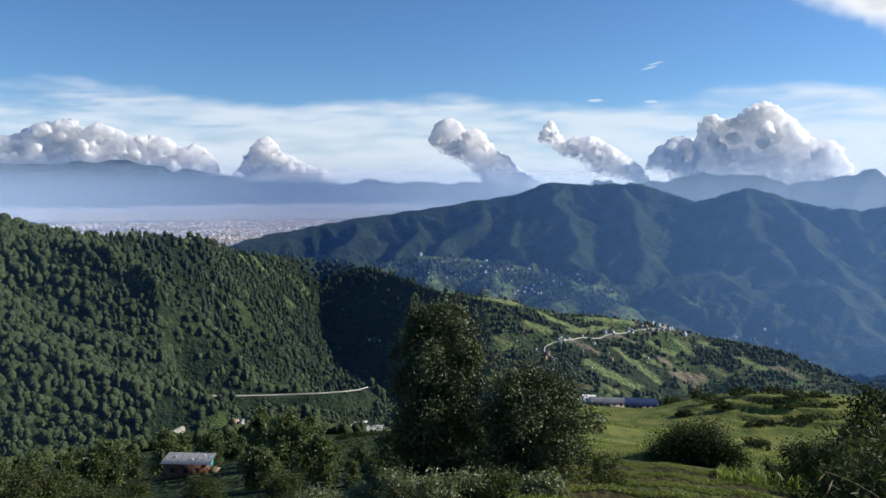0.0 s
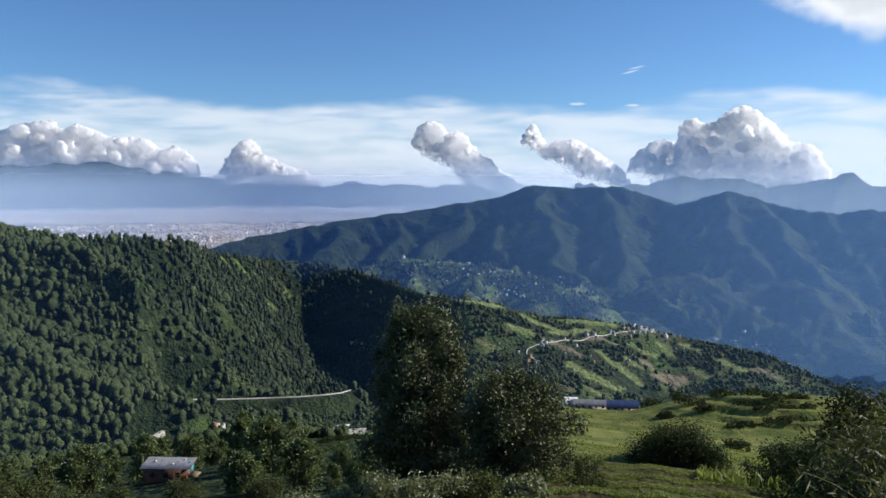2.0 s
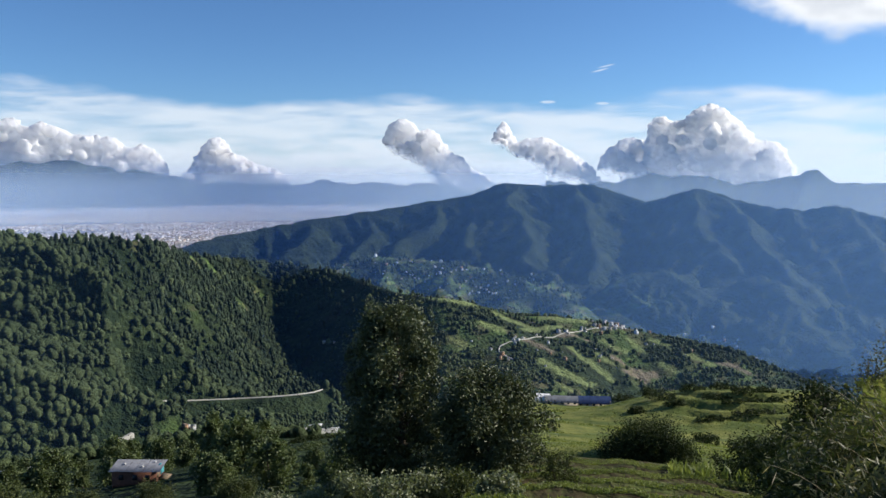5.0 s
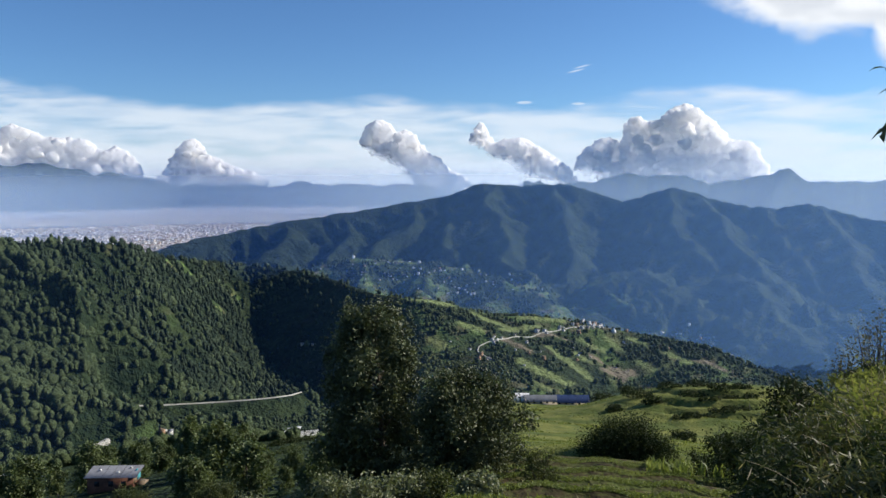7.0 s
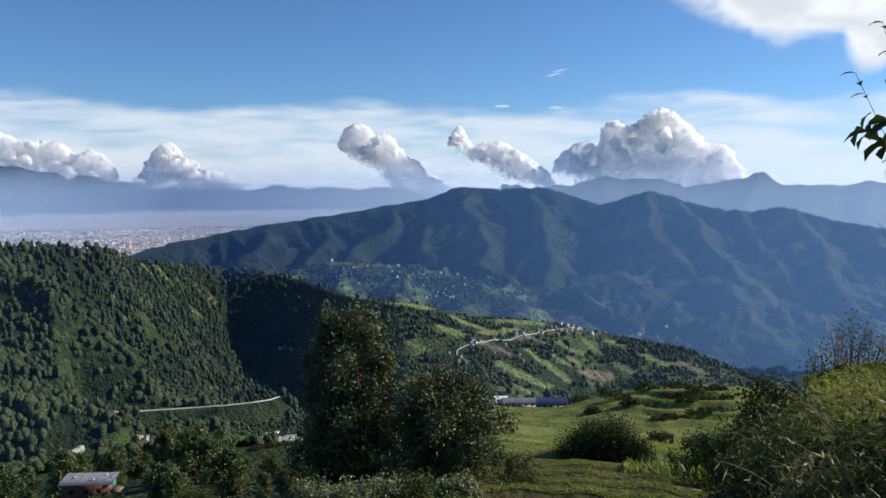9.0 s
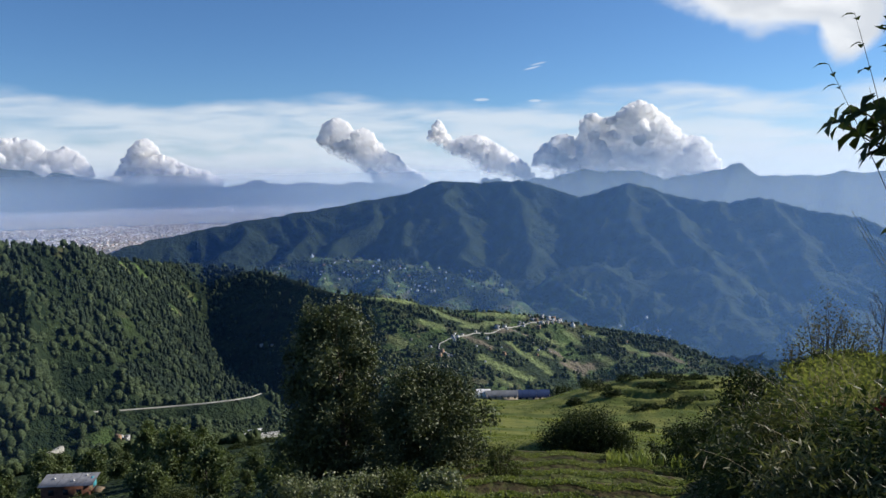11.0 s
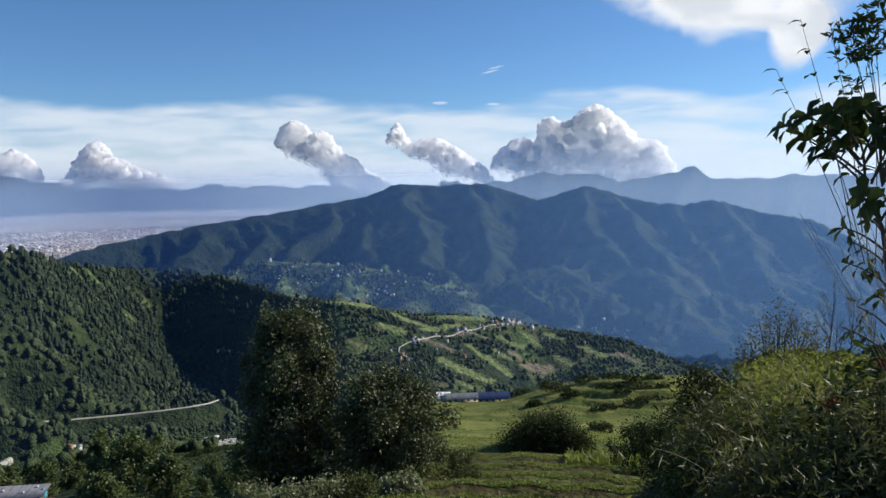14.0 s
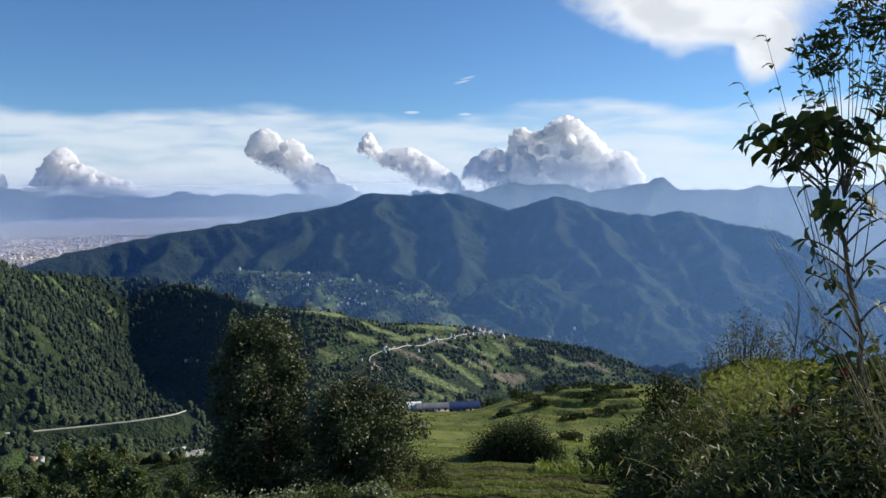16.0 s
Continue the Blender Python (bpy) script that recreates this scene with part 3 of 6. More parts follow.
def haze_material(name, amount, tint, base, top, r, east):
    """Air that scatters sunlight forwards and back; thinner in the east than over the basin."""
    m, nt, p, out = material(name)
    sep = nt.nodes.new("ShaderNodeSeparateXYZ")
    nt.links.new(place(nt), sep.inputs[0])
    a = maths(nt, "MULTIPLY", smooth(nt, sep.outputs[2], top, base), smooth(nt, sep.outputs[0], -0.05 * r, 0.5 * r, amount, amount * east))
    d = nt.nodes.new("ShaderNodeBsdfDiffuse")
    d.inputs[0].default_value = (*tint, 1)
    t = nt.nodes.new("ShaderNodeBsdfTranslucent")
    t.inputs[0].default_value = (*tint, 1)
    both = nt.nodes.new("ShaderNodeAddShader")
    nt.links.new(d.outputs[0], both.inputs[0])
    nt.links.new(t.outputs[0], both.inputs[1])
    clear = nt.nodes.new("ShaderNodeBsdfTransparent")
    mix = nt.nodes.new("ShaderNodeMixShader")
    nt.links.new(a, mix.inputs[0])
    nt.links.new(clear.outputs[0], mix.inputs[1])
    nt.links.new(both.outputs[0], mix.inputs[2])
    nt.links.new(mix.outputs[0], out.inputs[0])
    return m


def haze(r, amount, tint, base, top, east=1.0, az0=-55, az1=75):
    """A finely pleated veil, so that it takes the light alike from all sides."""
    fold = 0.0009 * r + 0.6
    n = int(radians(az1 - az0) * r / fold) // 2 * 2 + 1
    a = np.radians(np.linspace(az0, az1, n))
    q = r + fold * 0.5 * (np.arange(n) % 2 * 2 - 1)
    lo = np.stack([q * np.sin(a), q * np.cos(a), np.full(a.shape, -420.0)], -1)
    hi = lo.copy()
    hi[:, 2] = top
    i = np.arange(n - 1)
    ob = solid("backdrop_haze", np.concatenate([lo, hi]), np.stack([i, i + 1, i + 1 + n, i + n], -1), haze_material("haze_%d" % r, amount, tint, base, top, r, east))
    return tagged(ob, "thin blue veil of hazy air over the valley", "haze", kind="structure")


for veil in [(370, 0.024, (0.24, 0.48, 0.90), 20, 150),
             (1180, 0.065, (0.21, 0.43, 0.86), 10, 110, 0.85),
             (1500, 0.095, (0.21, 0.43, 0.86), 10, 120, 1.5),
             (2700, 0.16, (0.52, 0.68, 0.90), -90, 90, 0.55),
             (2980, 0.15, (0.60, 0.73, 0.88), -70, 110, 0.5),
             (3300, 0.24, (0.62, 0.76, 0.89), -60, 130, 0.5),
             (3720, 0.31, (0.64, 0.76, 0.88), -50, 120, 1.0, -55, 11)]:
    haze(*veil)


# ---- clouds ----


def blob(level):
    bm = bmesh.new()
    bmesh.ops.create_icosphere(bm, subdivisions=level, radius=1.0)
    v = np.array([q.co[:] for q in bm.verts])
    f = np.array([[q.index for q in t.verts] for t in bm.faces])
    bm.free()
    return v, f


BALL = {k: blob(k) for k in (1, 2, 3)}


def cloud_material(name):
    """Bright vapour that lets some light through and dissolves towards its foot."""
    m, nt, p, out = material(name)
    p.inputs["Base Color"].default_value = (0.99, 0.98, 0.965, 1)
    p.inputs["Roughness"].default_value = 1.0
    p.inputs["Specular IOR Level"].default_value = 0.0
    p.inputs["Subsurface Weight"].default_value = 1.0
    p.inputs["Subsurface Radius"].default_value = (1.0, 1.0, 1.0)
    p.inputs["Subsurface Scale"].default_value = 520.0
    transit = nt.nodes.new("ShaderNodeBsdfTranslucent")
    transit.inputs[0].default_value = (0.97, 0.97, 0.96, 1)
    both = nt.nodes.new("ShaderNodeMixShader")
    both.inputs[0].default_value = 0.28
    nt.links.new(p.outputs[0], both.inputs[1])
    nt.links.new(transit.outputs[0], both.inputs[2])
    big = tex_noise(nt, place(nt), 0.008, 5.0, 0.6)
    rise = nt.nodes.new("ShaderNodeAttribute")
    rise.attribute_name = "rise"
    dense = smooth(nt, maths(nt, "ADD", rise.outputs["Fac"], maths(nt, "MULTIPLY", maths(nt, "SUBTRACT", big, 0.5), 1.0)), -0.1, 0.32)
    clear = nt.nodes.new("ShaderNodeBsdfTransparent")
    mix = nt.nodes.new("ShaderNodeMixShader")
    nt.links.new(dense, mix.inputs[0])
    nt.links.new(clear.outputs[0], mix.inputs[1])
    nt.links.new(both.outputs[0], mix.inputs[2])
    nt.links.new(mix.outputs[0], out.inputs[0])
    return m


M_CLOUD = cloud_material("cloud_vapour")


def fold(p, size, octaves=4, gain=0.55):
    """Billows: rounded bulges of several sizes."""
    out = np.empty(len(p))
    for k, q in enumerate(p):
        v, amp, s = 0.0, 1.0, 1.0 / size
        w = Vector(q)
        for _ in range(octaves):
            v += amp * (abs(noise.noise(w * s)) - 0.2)
            amp *= gain
            s *= 2.1
        out[k] = v
    return out


def cumulus(r, crest, foot, label, seed, count, sizes=(0.16, 0.5), bulges=(), rough=1.0, torn=0.0):
    """A heaped cloud between a crest and a foot, both (bearing, elevation): many fused puffs with billowed skins."""
    rng = np.random.RandomState(seed)
    V, F, n = [], [], 0
    v0, f0 = BALL[2]
    deg = r * math.pi / 180
    ca, ce = zip(*crest)
    fa, fe = zip(*foot)
    puffs = [(a, e, q, -0.6) for a, e, q in bulges]
    a = ca[0] + 0.15
    while a < ca[-1] - 0.1:                                     # large puffs along the crest and below it
        top, low = np.interp(a, ca, ce), np.interp(a, fa, fe)
        q = min(rng.uniform(*sizes), (top - low) * 0.5)
        e = top - q * 1.12
        while q > 0.1 and e > low - 0.2:
            puffs.append((a + rng.uniform(-0.1, 0.1), e, q, rng.normal(0.0, 1.3)))
            e -= q * rng.uniform(0.7, 1.3)
            q = min(q * rng.uniform(0.8, 1.3), sizes[1] * 1.3)
        a += max(0.16, q * 0.62)
    for a, e, q, back in list(puffs):                           # smaller ones on their heads and flanks
        for _ in range(count):
            t, u = rng.uniform(-0.4, math.pi + 0.4), rng.uniform(-1.0, 0.6)
            w = q * rng.uniform(0.2, 0.42)
            k = math.sqrt(max(0.0, 1 - u * u)) * q
            b, f = a + k * math.cos(t), e + k * math.sin(t)
            if f + w < np.interp(b, ca, ce) + 0.06 and ca[0] < b < ca[-1]:
                puffs.append((b, f, w, back + 2.0 * u * q))
    for a, e, q, back in puffs:
        V.append(v0 * q * deg * (1.05, 0.9, rng.uniform(0.85, 1.0)) + np.array(at(a, r + back * deg * 0.5, e)))
        F.append(f0 + n)
        n += len(v0)
    ob = solid("cloud", np.concatenate(V), np.concatenate(F), M_CLOUD)
    mod = ob.modifiers.new("fuse", "REMESH")
    mod.mode, mod.voxel_size = "VOXEL", 8.5
    me = bpy.data.meshes.new_from_object(ob.evaluated_get(bpy.context.evaluated_depsgraph_get()))
    bpy.data.objects.remove(ob)
    co, no, quads = np.empty(len(me.vertices) * 3, np.float32), np.empty(len(me.vertices) * 3, np.float32), np.empty(len(me.loops), np.int32)
    me.vertices.foreach_get("co", co)
    me.vertices.foreach_get("normal", no)
    me.loops.foreach_get("vertex_index", quads)
    bpy.data.meshes.remove(me)
    co, no, quads = co.reshape(-1, 3), no.reshape(-1, 3), quads.reshape(-1, 4)
    inner = co + no * ((fold(co, 30.0, 2, 0.5) * 11.0 - 1.0) * rough)[:, None]
    az, el = np.degrees(np.arctan2(co[:, 0], co[:, 1])), np.degrees(np.arctan2(co[:, 2] - EYE, np.hypot(co[:, 0], co[:, 1])))
    low, top = np.interp(az, fa, fe), np.interp(az, ca, ce)
    rise = (el - low) / np.maximum(top - low, 0.4) - torn
    ob = solid("cloud", inner, quads, M_CLOUD, [("rise", rise)])
    ob.data.polygons.foreach_set("use_smooth", np.ones(len(ob.data.polygons), bool))
    return tagged(ob, label, "cloud", "clouds over the far range")


cumulus(4800, [(-38.0, 3.00), (-34.0, 3.30), (-29.8, 2.71), (-28.5, 3.03), (-27.5, 3.68), (-26.5, 3.82), (-25.6, 4.00), (-24.8, 3.28), (-24.1, 3.90), (-23.1, 3.44), (-22.0, 2.97), (-20.7, 2.92), (-19.8, 2.93), (-18.7, 2.09), (-17.8, 2.50), (-17.0, 1.79), (-16.3, 0.60)],
        [(-38.0, 0.00), (-26.0, 0.20), (-20.0, 0.00), (-16.0, -0.60)], "long heaped white cumulus cloud over the far range", 1, 9, (0.28, 0.55), (), 1.0, -0.15)
cumulus(4800, [(-15.1, 0.30), (-14.5, 1.20), (-13.9, 2.25), (-13.2, 2.89), (-12.8, 3.05), (-12.3, 2.50), (-12.1, 1.99), (-11.1, 1.60), (-10.2, 1.08), (-9.0, 0.80), (-7.9, 0.10)],
        [(-16.0, -0.70), (-9.0, -1.00), (0.0, -1.10)], "small cumulus cloud trailing off along a range", 2, 8, (0.2, 0.4), (), 1.0, 0.16)
cumulus(4800, [(-0.7, 3.45), (-0.3, 4.19), (0.5, 4.48), (1.2, 4.11), (1.6, 3.45), (2.4, 3.70), (3.2, 3.04), (3.6, 2.21), (4.5, 1.79), (5.5, 0.74), (6.6, 0.28), (7.3, -0.65)],
        [(-0.8, 2.43), (0.3, 1.81), (1.5, 1.30), (2.6, 0.21), (3.6, -1.13), (7.6, -1.57)], "leaning white cumulus tower over the range", 3, 9, (0.26, 0.48), (), 1.0, -0.05)
cumulus(4800, [(7.2, 3.23), (7.8, 4.29), (8.3, 3.67), (8.9, 2.68), (9.9, 3.00), (11.0, 3.07), (12.0, 2.48), (13.2, 1.73), (14.3, 0.89), (14.9, -0.35)],
        [(7.0, 2.52), (7.8, 1.94), (9.5, 0.93), (11.2, -0.33), (14.9, -1.18)], "ragged small cumulus cloud low over the range", 41, 8, (0.18, 0.36), (), 1.0, 0.24)
cumulus(4800, [(18.0, 2.41), (18.3, 3.37), (18.6, 4.33), (19.2, 4.48), (19.9, 3.98), (20.7, 4.28), (21.3, 4.82), (21.9, 5.08), (22.4, 5.26), (23.1, 5.00), (23.6, 4.51), (24.3, 4.03), (24.9, 3.31), (25.4, 2.67), (26.2, 2.65), (26.9, 2.48), (27.2, 1.70), (27.7, 1.07), (28.2, 0.29)],
        [(17.9, 0.86), (19.4, -0.98), (28.5, -1.26)], "great heaped cumulus cloud with grey shaded folds", 5, 10, (0.24, 0.5), [(22.6, 3.6, 0.6)], 1.0, 0.02)
cumulus(4850, [(14.9, 1.30), (15.5, 2.20), (16.5, 2.84), (17.3, 2.99), (18.0, 2.65), (18.6, 2.07), (19.1, 0.85)],
        [(14.9, 0.39), (16.5, -0.57), (19.4, -0.98)], "soft low cumulus cloud beside the great one", 8, 8, (0.2, 0.4), (), 1.0, 0.22)


# ---- woods ----


def crown(rng, shape, rings, sides, jag):
    """A leafy crown of uneven whorls; shape gives its half-width from foot to top."""
    V, F = [], []
    for i in range(rings):
        t = i / rings
        q = np.interp(t, np.linspace(0, 1, len(shape)), shape) * (1.06 if i % 2 else 0.88)
        for j in range(sides):
            a = 6.283 * (j + 0.5 * (i % 2) + rng.uniform(-0.3, 0.3)) / sides
            g = q * rng.uniform(1 - jag, 1 + 0.7 * jag)
            V.append((g * math.cos(a), g * math.sin(a), 0.04 + 0.94 * t + rng.uniform(-0.045, 0.045)))
    V.append((rng.uniform(-0.03, 0.03), rng.uniform(-0.03, 0.03), 1.0))
    for i in range(rings - 1):
        for j in range(sides):
            a, b = i * sides + j, i * sides + (j + 1) % sides
            F += [(a, b, b + sides), (a, b + sides, a + sides)]
    for j in range(sides):
        F.append(((rings - 1) * sides + j, (rings - 1) * sides + (j + 1) % sides, rings * sides))
    return np.array(V), np.array(F)


def cone_tree(rng):
    return crown(rng, (0.16, 0.26, 0.24, 0.18, 0.12, 0.05), 6, 6, 0.45)


def round_tree(rng):
    w = rng.uniform(0.9, 1.2)
    return crown(rng, (0.16 * w, 0.32 * w, 0.38 * w, 0.36 * w, 0.26 * w, 0.12 * w), 5, 7, 0.42)


def plant(name, spots, sizes, kinds, mat, rng, label, category="trees"):
    """Many trees of one wood in one mesh."""
    V, F, n = [], [], 0
    turn = rng.uniform(0, 6.283, len(spots))
    pick = rng.randint(0, len(kinds), len(spots))
    for k, (v, f) in enumerate(kinds):
        ids = np.nonzero(pick == k)[0]
        if not len(ids):
            continue
        c, s = np.cos(turn[ids])[:, None], np.sin(turn[ids])[:, None]
        h = sizes[ids][:, None]
        fat = rng.uniform(0.85, 1.25, (len(ids), 1))
        x = (v[None, :, 0] * c - v[None, :, 1] * s) * h * fat + spots[ids, 0:1]
        y = (v[None, :, 0] * s + v[None, :, 1] * c) * h * fat + spots[ids, 1:2]
        z = v[None, :, 2] * h + spots[ids, 2:3] - 0.05 * h
        V.append(np.stack([x, y, z], -1).reshape(-1, 3))
        F.append((f[None] + (np.arange(len(ids)) * len(v))[:, None, None] + n).reshape(-1, 3))
        n += len(ids) * len(v)
    ob = solid(name, np.concatenate(V), np.concatenate(F), mat)
    return tagged(ob, label, category, kind="stuff")


def scatter(rng, n, az0, az1, r0, r1):
    az = np.radians(rng.uniform(az0, az1, n))
    r = np.sqrt(rng.uniform(r0 * r0, r1 * r1, n))
    x, y = r * np.sin(az), r * np.cos(az)
    return np.stack([x, y, height(x, y)], -1)


_rng = np.random.RandomState(7)
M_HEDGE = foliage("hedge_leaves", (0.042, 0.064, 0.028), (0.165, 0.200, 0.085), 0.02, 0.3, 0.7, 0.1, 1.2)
CONES = [cone_tree(_rng) for _ in range(6)]
ROUNDS = [round_tree(_rng) for _ in range(7)]


def way(points, r0, r1):
    """A smooth line over the ground through points seen at (bearing, elevation)."""
    raw = [sight(a, e, r0, r1) for a, e in points]
    mid = []
    for (a0, q0), (a1, q1) in zip(raw, raw[1:]):
        mid += [(a0 + (a1 - a0) * k / 10, q0 + (q1 - q0) * k / 10) for k in range(10)]
    mid.append(raw[-1])
    mid = np.array([(q * math.sin(radians(a)), q * math.cos(radians(a))) for a, q in mid])
    for _ in range(5):
        mid[1:-1] = (mid[:-2] + 2 * mid[1:-1] + mid[2:]) / 4
    return mid


WAYS = {"road_valley": np.array([Vector(a[:2]).lerp(Vector(b[:2]), k / 8)[:] for a, b in zip(BENCH, BENCH[1:]) for k in range(8)]),
        "road_spur": way([(7.7, -12.5), (8.3, -12.2), (9.6, -11.95), (11.0, -11.7), (12.7, -11.35), (13.4, -11.25), (15.2, -10.85), (16.9, -10.6)], 650, 1150),
        "road_lane": way([(7.7, -12.5), (7.6, -12.9), (8.1, -13.2), (8.7, -13.45)], 650, 1150),
        "road_stream": way([(-27.2, -19.0), (-26.0, -18.75), (-24.9, -18.6)], 250, 600),
        "road_bend": way([(-20.6, -17.85), (-19.9, -17.75), (-19.2, -17.6)], 300, 600),
        "road_bank": way([(-8.0, -18.35), (-7.2, -18.15), (-6.4, -18.05), (-5.7, -18.0)], 300, 640)}


def off_road(p, gap=7.0, front=34.0):
    """True where no road runs close by or just behind, as seen from the path."""
    ok = np.ones(len(p), bool)
    ux, uy = p[:, 0] / np.hypot(p[:, 0], p[:, 1]), p[:, 1] / np.hypot(p[:, 0], p[:, 1])
    for line in WAYS.values():
        for wx, wy in line:
            dx, dy = wx - p[:, 0], wy - p[:, 1]
            along, across = dx * ux + dy * uy, np.abs(dx * uy - dy * ux)
            ok &= ~((across < gap) & (along > -gap) & (along < front))
    return ok


def hill_wood():
    p = scatter(_rng, 28000, -40, 3, 330, 1230)
    d, s, top = ridge(p[:, 0], p[:, 1], HILL)
    r = np.hypot(p[:, 0], p[:, 1])
    az = np.degrees(np.arctan2(p[:, 0], p[:, 1]))
    clear = fbm(p[:, 0], p[:, 1], 60, 3, seed=71) > 0.4
    ds, _, ts = ridge(p[:, 0], p[:, 1], SHADE)
    flank = np.abs(ts - 0.80 * ds + 0.00006 * np.minimum(ds, 500) ** 2 - p[:, 2]) < 3.2
    thin = 1.5 * flank
    cr, ca = np.hypot([q[0] for q in HILL], [q[1] for q in HILL]), np.degrees(np.arctan2([q[0] for q in HILL], [q[1] for q in HILL]))
    keep = ~((az > -9.5) & (az < -3.2) & (r < 640)) & off_road(p, 7.0, 62.0) & (cleared(p[:, 0], p[:, 1]) < 0.3) & (r < np.interp(az, ca, cr) + 25) & ~(clear & (d < 90) & (s > 420)) & (_rng.uniform(0, 1, len(p)) > thin * 0.6)
    more = scatter(_rng, 3600, -40, -6, 300, 560)                # the wood closes up towards the stream
    more = more[off_road(more, 9.0, 90.0) & ((np.hypot(more[:, 0], more[:, 1]) < 440) | (more[:, 0] < -0.36 * more[:, 1])) & (cleared(more[:, 0], more[:, 1]) < 0.3)]
    low = scatter(_rng, 900, -9.6, -3.0, 470, 645)              # young growth on the open slope under the road
    low = low[off_road(low, 5.0, 22.0)]
    p = np.concatenate([p[keep], more, low])
    sizes = _rng.uniform(4.8, 12.4, len(p)) * (0.8 + 0.25 * fbm(p[:, 0], p[:, 1], 40, 2, seed=72))
    sizes *= 0.72 + 0.28 * sstep(np.hypot(p[:, 0], p[:, 1]), 400, 700)
    sizes[-len(low):] *= 0.5
    d, s, top = ridge(p[:, 0], p[:, 1], HILL)
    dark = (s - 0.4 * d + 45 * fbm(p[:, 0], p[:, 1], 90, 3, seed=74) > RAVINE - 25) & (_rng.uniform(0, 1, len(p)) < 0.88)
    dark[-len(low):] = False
    plant("hill_wood", p[~dark], sizes[~dark], CONES[:2] + ROUNDS, M_FOREST, _rng, "dense broadleaved wood on a hillside")
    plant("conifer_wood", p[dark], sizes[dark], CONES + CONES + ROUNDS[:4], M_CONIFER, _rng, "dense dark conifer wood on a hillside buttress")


hill_wood()
p = scatter(_rng, 13000, 1, 38, 640, 1165)
back = p[:, :2] * (1 + 9.0 / np.hypot(p[:, 0], p[:, 1]))[:, None]
free = np.max([strips(q[:, 0], q[:, 1], k) for q in (p[:, :2], back) for k in (0, 1)], axis=0) > 0.3
grove = fbm(p[:, 0], p[:, 1], 38, 3, seed=73) + 0.25 * sstep(np.degrees(np.arctan2(p[:, 0], p[:, 1])), 17, 21)
keep = off_road(p, 4.0, 10.0) & ~free & ((grove > 0.02) & (_rng.uniform(0, 1, len(p)) < 0.9) | (_rng.uniform(0, 1, len(p)) < 0.17))
p = p[keep]
plant("spur_trees", p, _rng.uniform(2.2, 6.6, len(p)), ROUNDS[:3] + [crown(_rng, (0.3, 0.48, 0.44, 0.26), 4, 6, 0.36) for _ in range(4)], M_HEDGE, _rng, "scattered trees and hedges between terraced fields")
p = scatter(_rng, 13000, -14, 42, 1130, 1850)
keep = (fbm(p[:, 0], p[:, 1], 60, 3, seed=71) < 0.15) | (_rng.uniform(0, 1, len(p)) < 0.2)
keep &= (np.hypot(p[:, 0], p[:, 1]) < 1300) | (_rng.uniform(0, 1, len(p)) < 0.6)
keep &= (np.degrees(np.arctan2(p[:, 0], p[:, 1])) < 14) | (np.hypot(p[:, 0], p[:, 1]) < 1480) & (p[:, 0] < 0.47 * p[:, 1])
p = p[keep]
plant("foothill_trees", p, _rng.uniform(4, 9, len(p)), [crown(_rng, (0.3, 0.46, 0.42, 0.24), 4, 6, 0.3) for _ in range(4)], M_WOOD_FAR, _rng, "forest canopy and trees over the mountain and its foothills")


# ---- large trees on the near slope ----


def tube(points, radii, sides=7):
    """Rings round a bent line."""
    V, F = [], []
    pts = [Vector(q) for q in points]
    for k, q in enumerate(pts):
        ahead = (pts[min(k + 1, len(pts) - 1)] - pts[max(k - 1, 0)]).normalized()
        u = ahead.orthogonal().normalized()
        w = ahead.cross(u)
        for j in range(sides):
            a = 2 * math.pi * j / sides
            V.append(q + (u * math.cos(a) + w * math.sin(a)) * radii[k])
    for k in range(len(pts) - 1):
        for j in range(sides):
            a, b = k * sides + j, k * sides + (j + 1) % sides
            F += [(a, b, b + sides), (a, b + sides, a + sides)]
    return np.array([q[:] for q in V]), np.array(F)


def join(pieces):
    V, F, n = [], [], 0
    for v, f in pieces:
        V.append(v)
        F.append(f + n)
        n += len(v)
    return np.concatenate(V), np.concatenate(F)


def leaves(rng, centres, length, width, droop=0.3):
    """Pointed leaves, each folded along its midrib, at the given places."""
    n = len(centres)
    a = rng.uniform(0, 6.283, n)
    tilt = rng.normal(-droop, 0.6, n)
    ax = np.stack([np.cos(a) * np.cos(tilt), np.sin(a) * np.cos(tilt), np.sin(tilt)], -1)
    side = np.cross(ax, rng.normal(0, 1, (n, 3)))
    side /= np.linalg.norm(side, axis=1)[:, None] + 1e-9
    up = np.cross(side, ax)
    L = (length * rng.uniform(0.7, 1.3, n))[:, None]
    W = (width * rng.uniform(0.7, 1.3, n))[:, None]
    v = np.stack([centres, centres + ax * L * 0.5 + side * W + up * W * 0.35, centres + ax * L, centres + ax * L * 0.5 - side * W + up * W * 0.35], 1)
    b = (np.arange(n) * 4)[:, None]
    return v.reshape(-1, 3), np.concatenate([b + [0, 1, 2], b + [0, 2, 3]], 0)


def part(name, data, mat, parent, label=""):
    ob = solid(name, data[0], data[1], mat)
    ob.parent = parent
    return tagged(ob, label) if label else ob


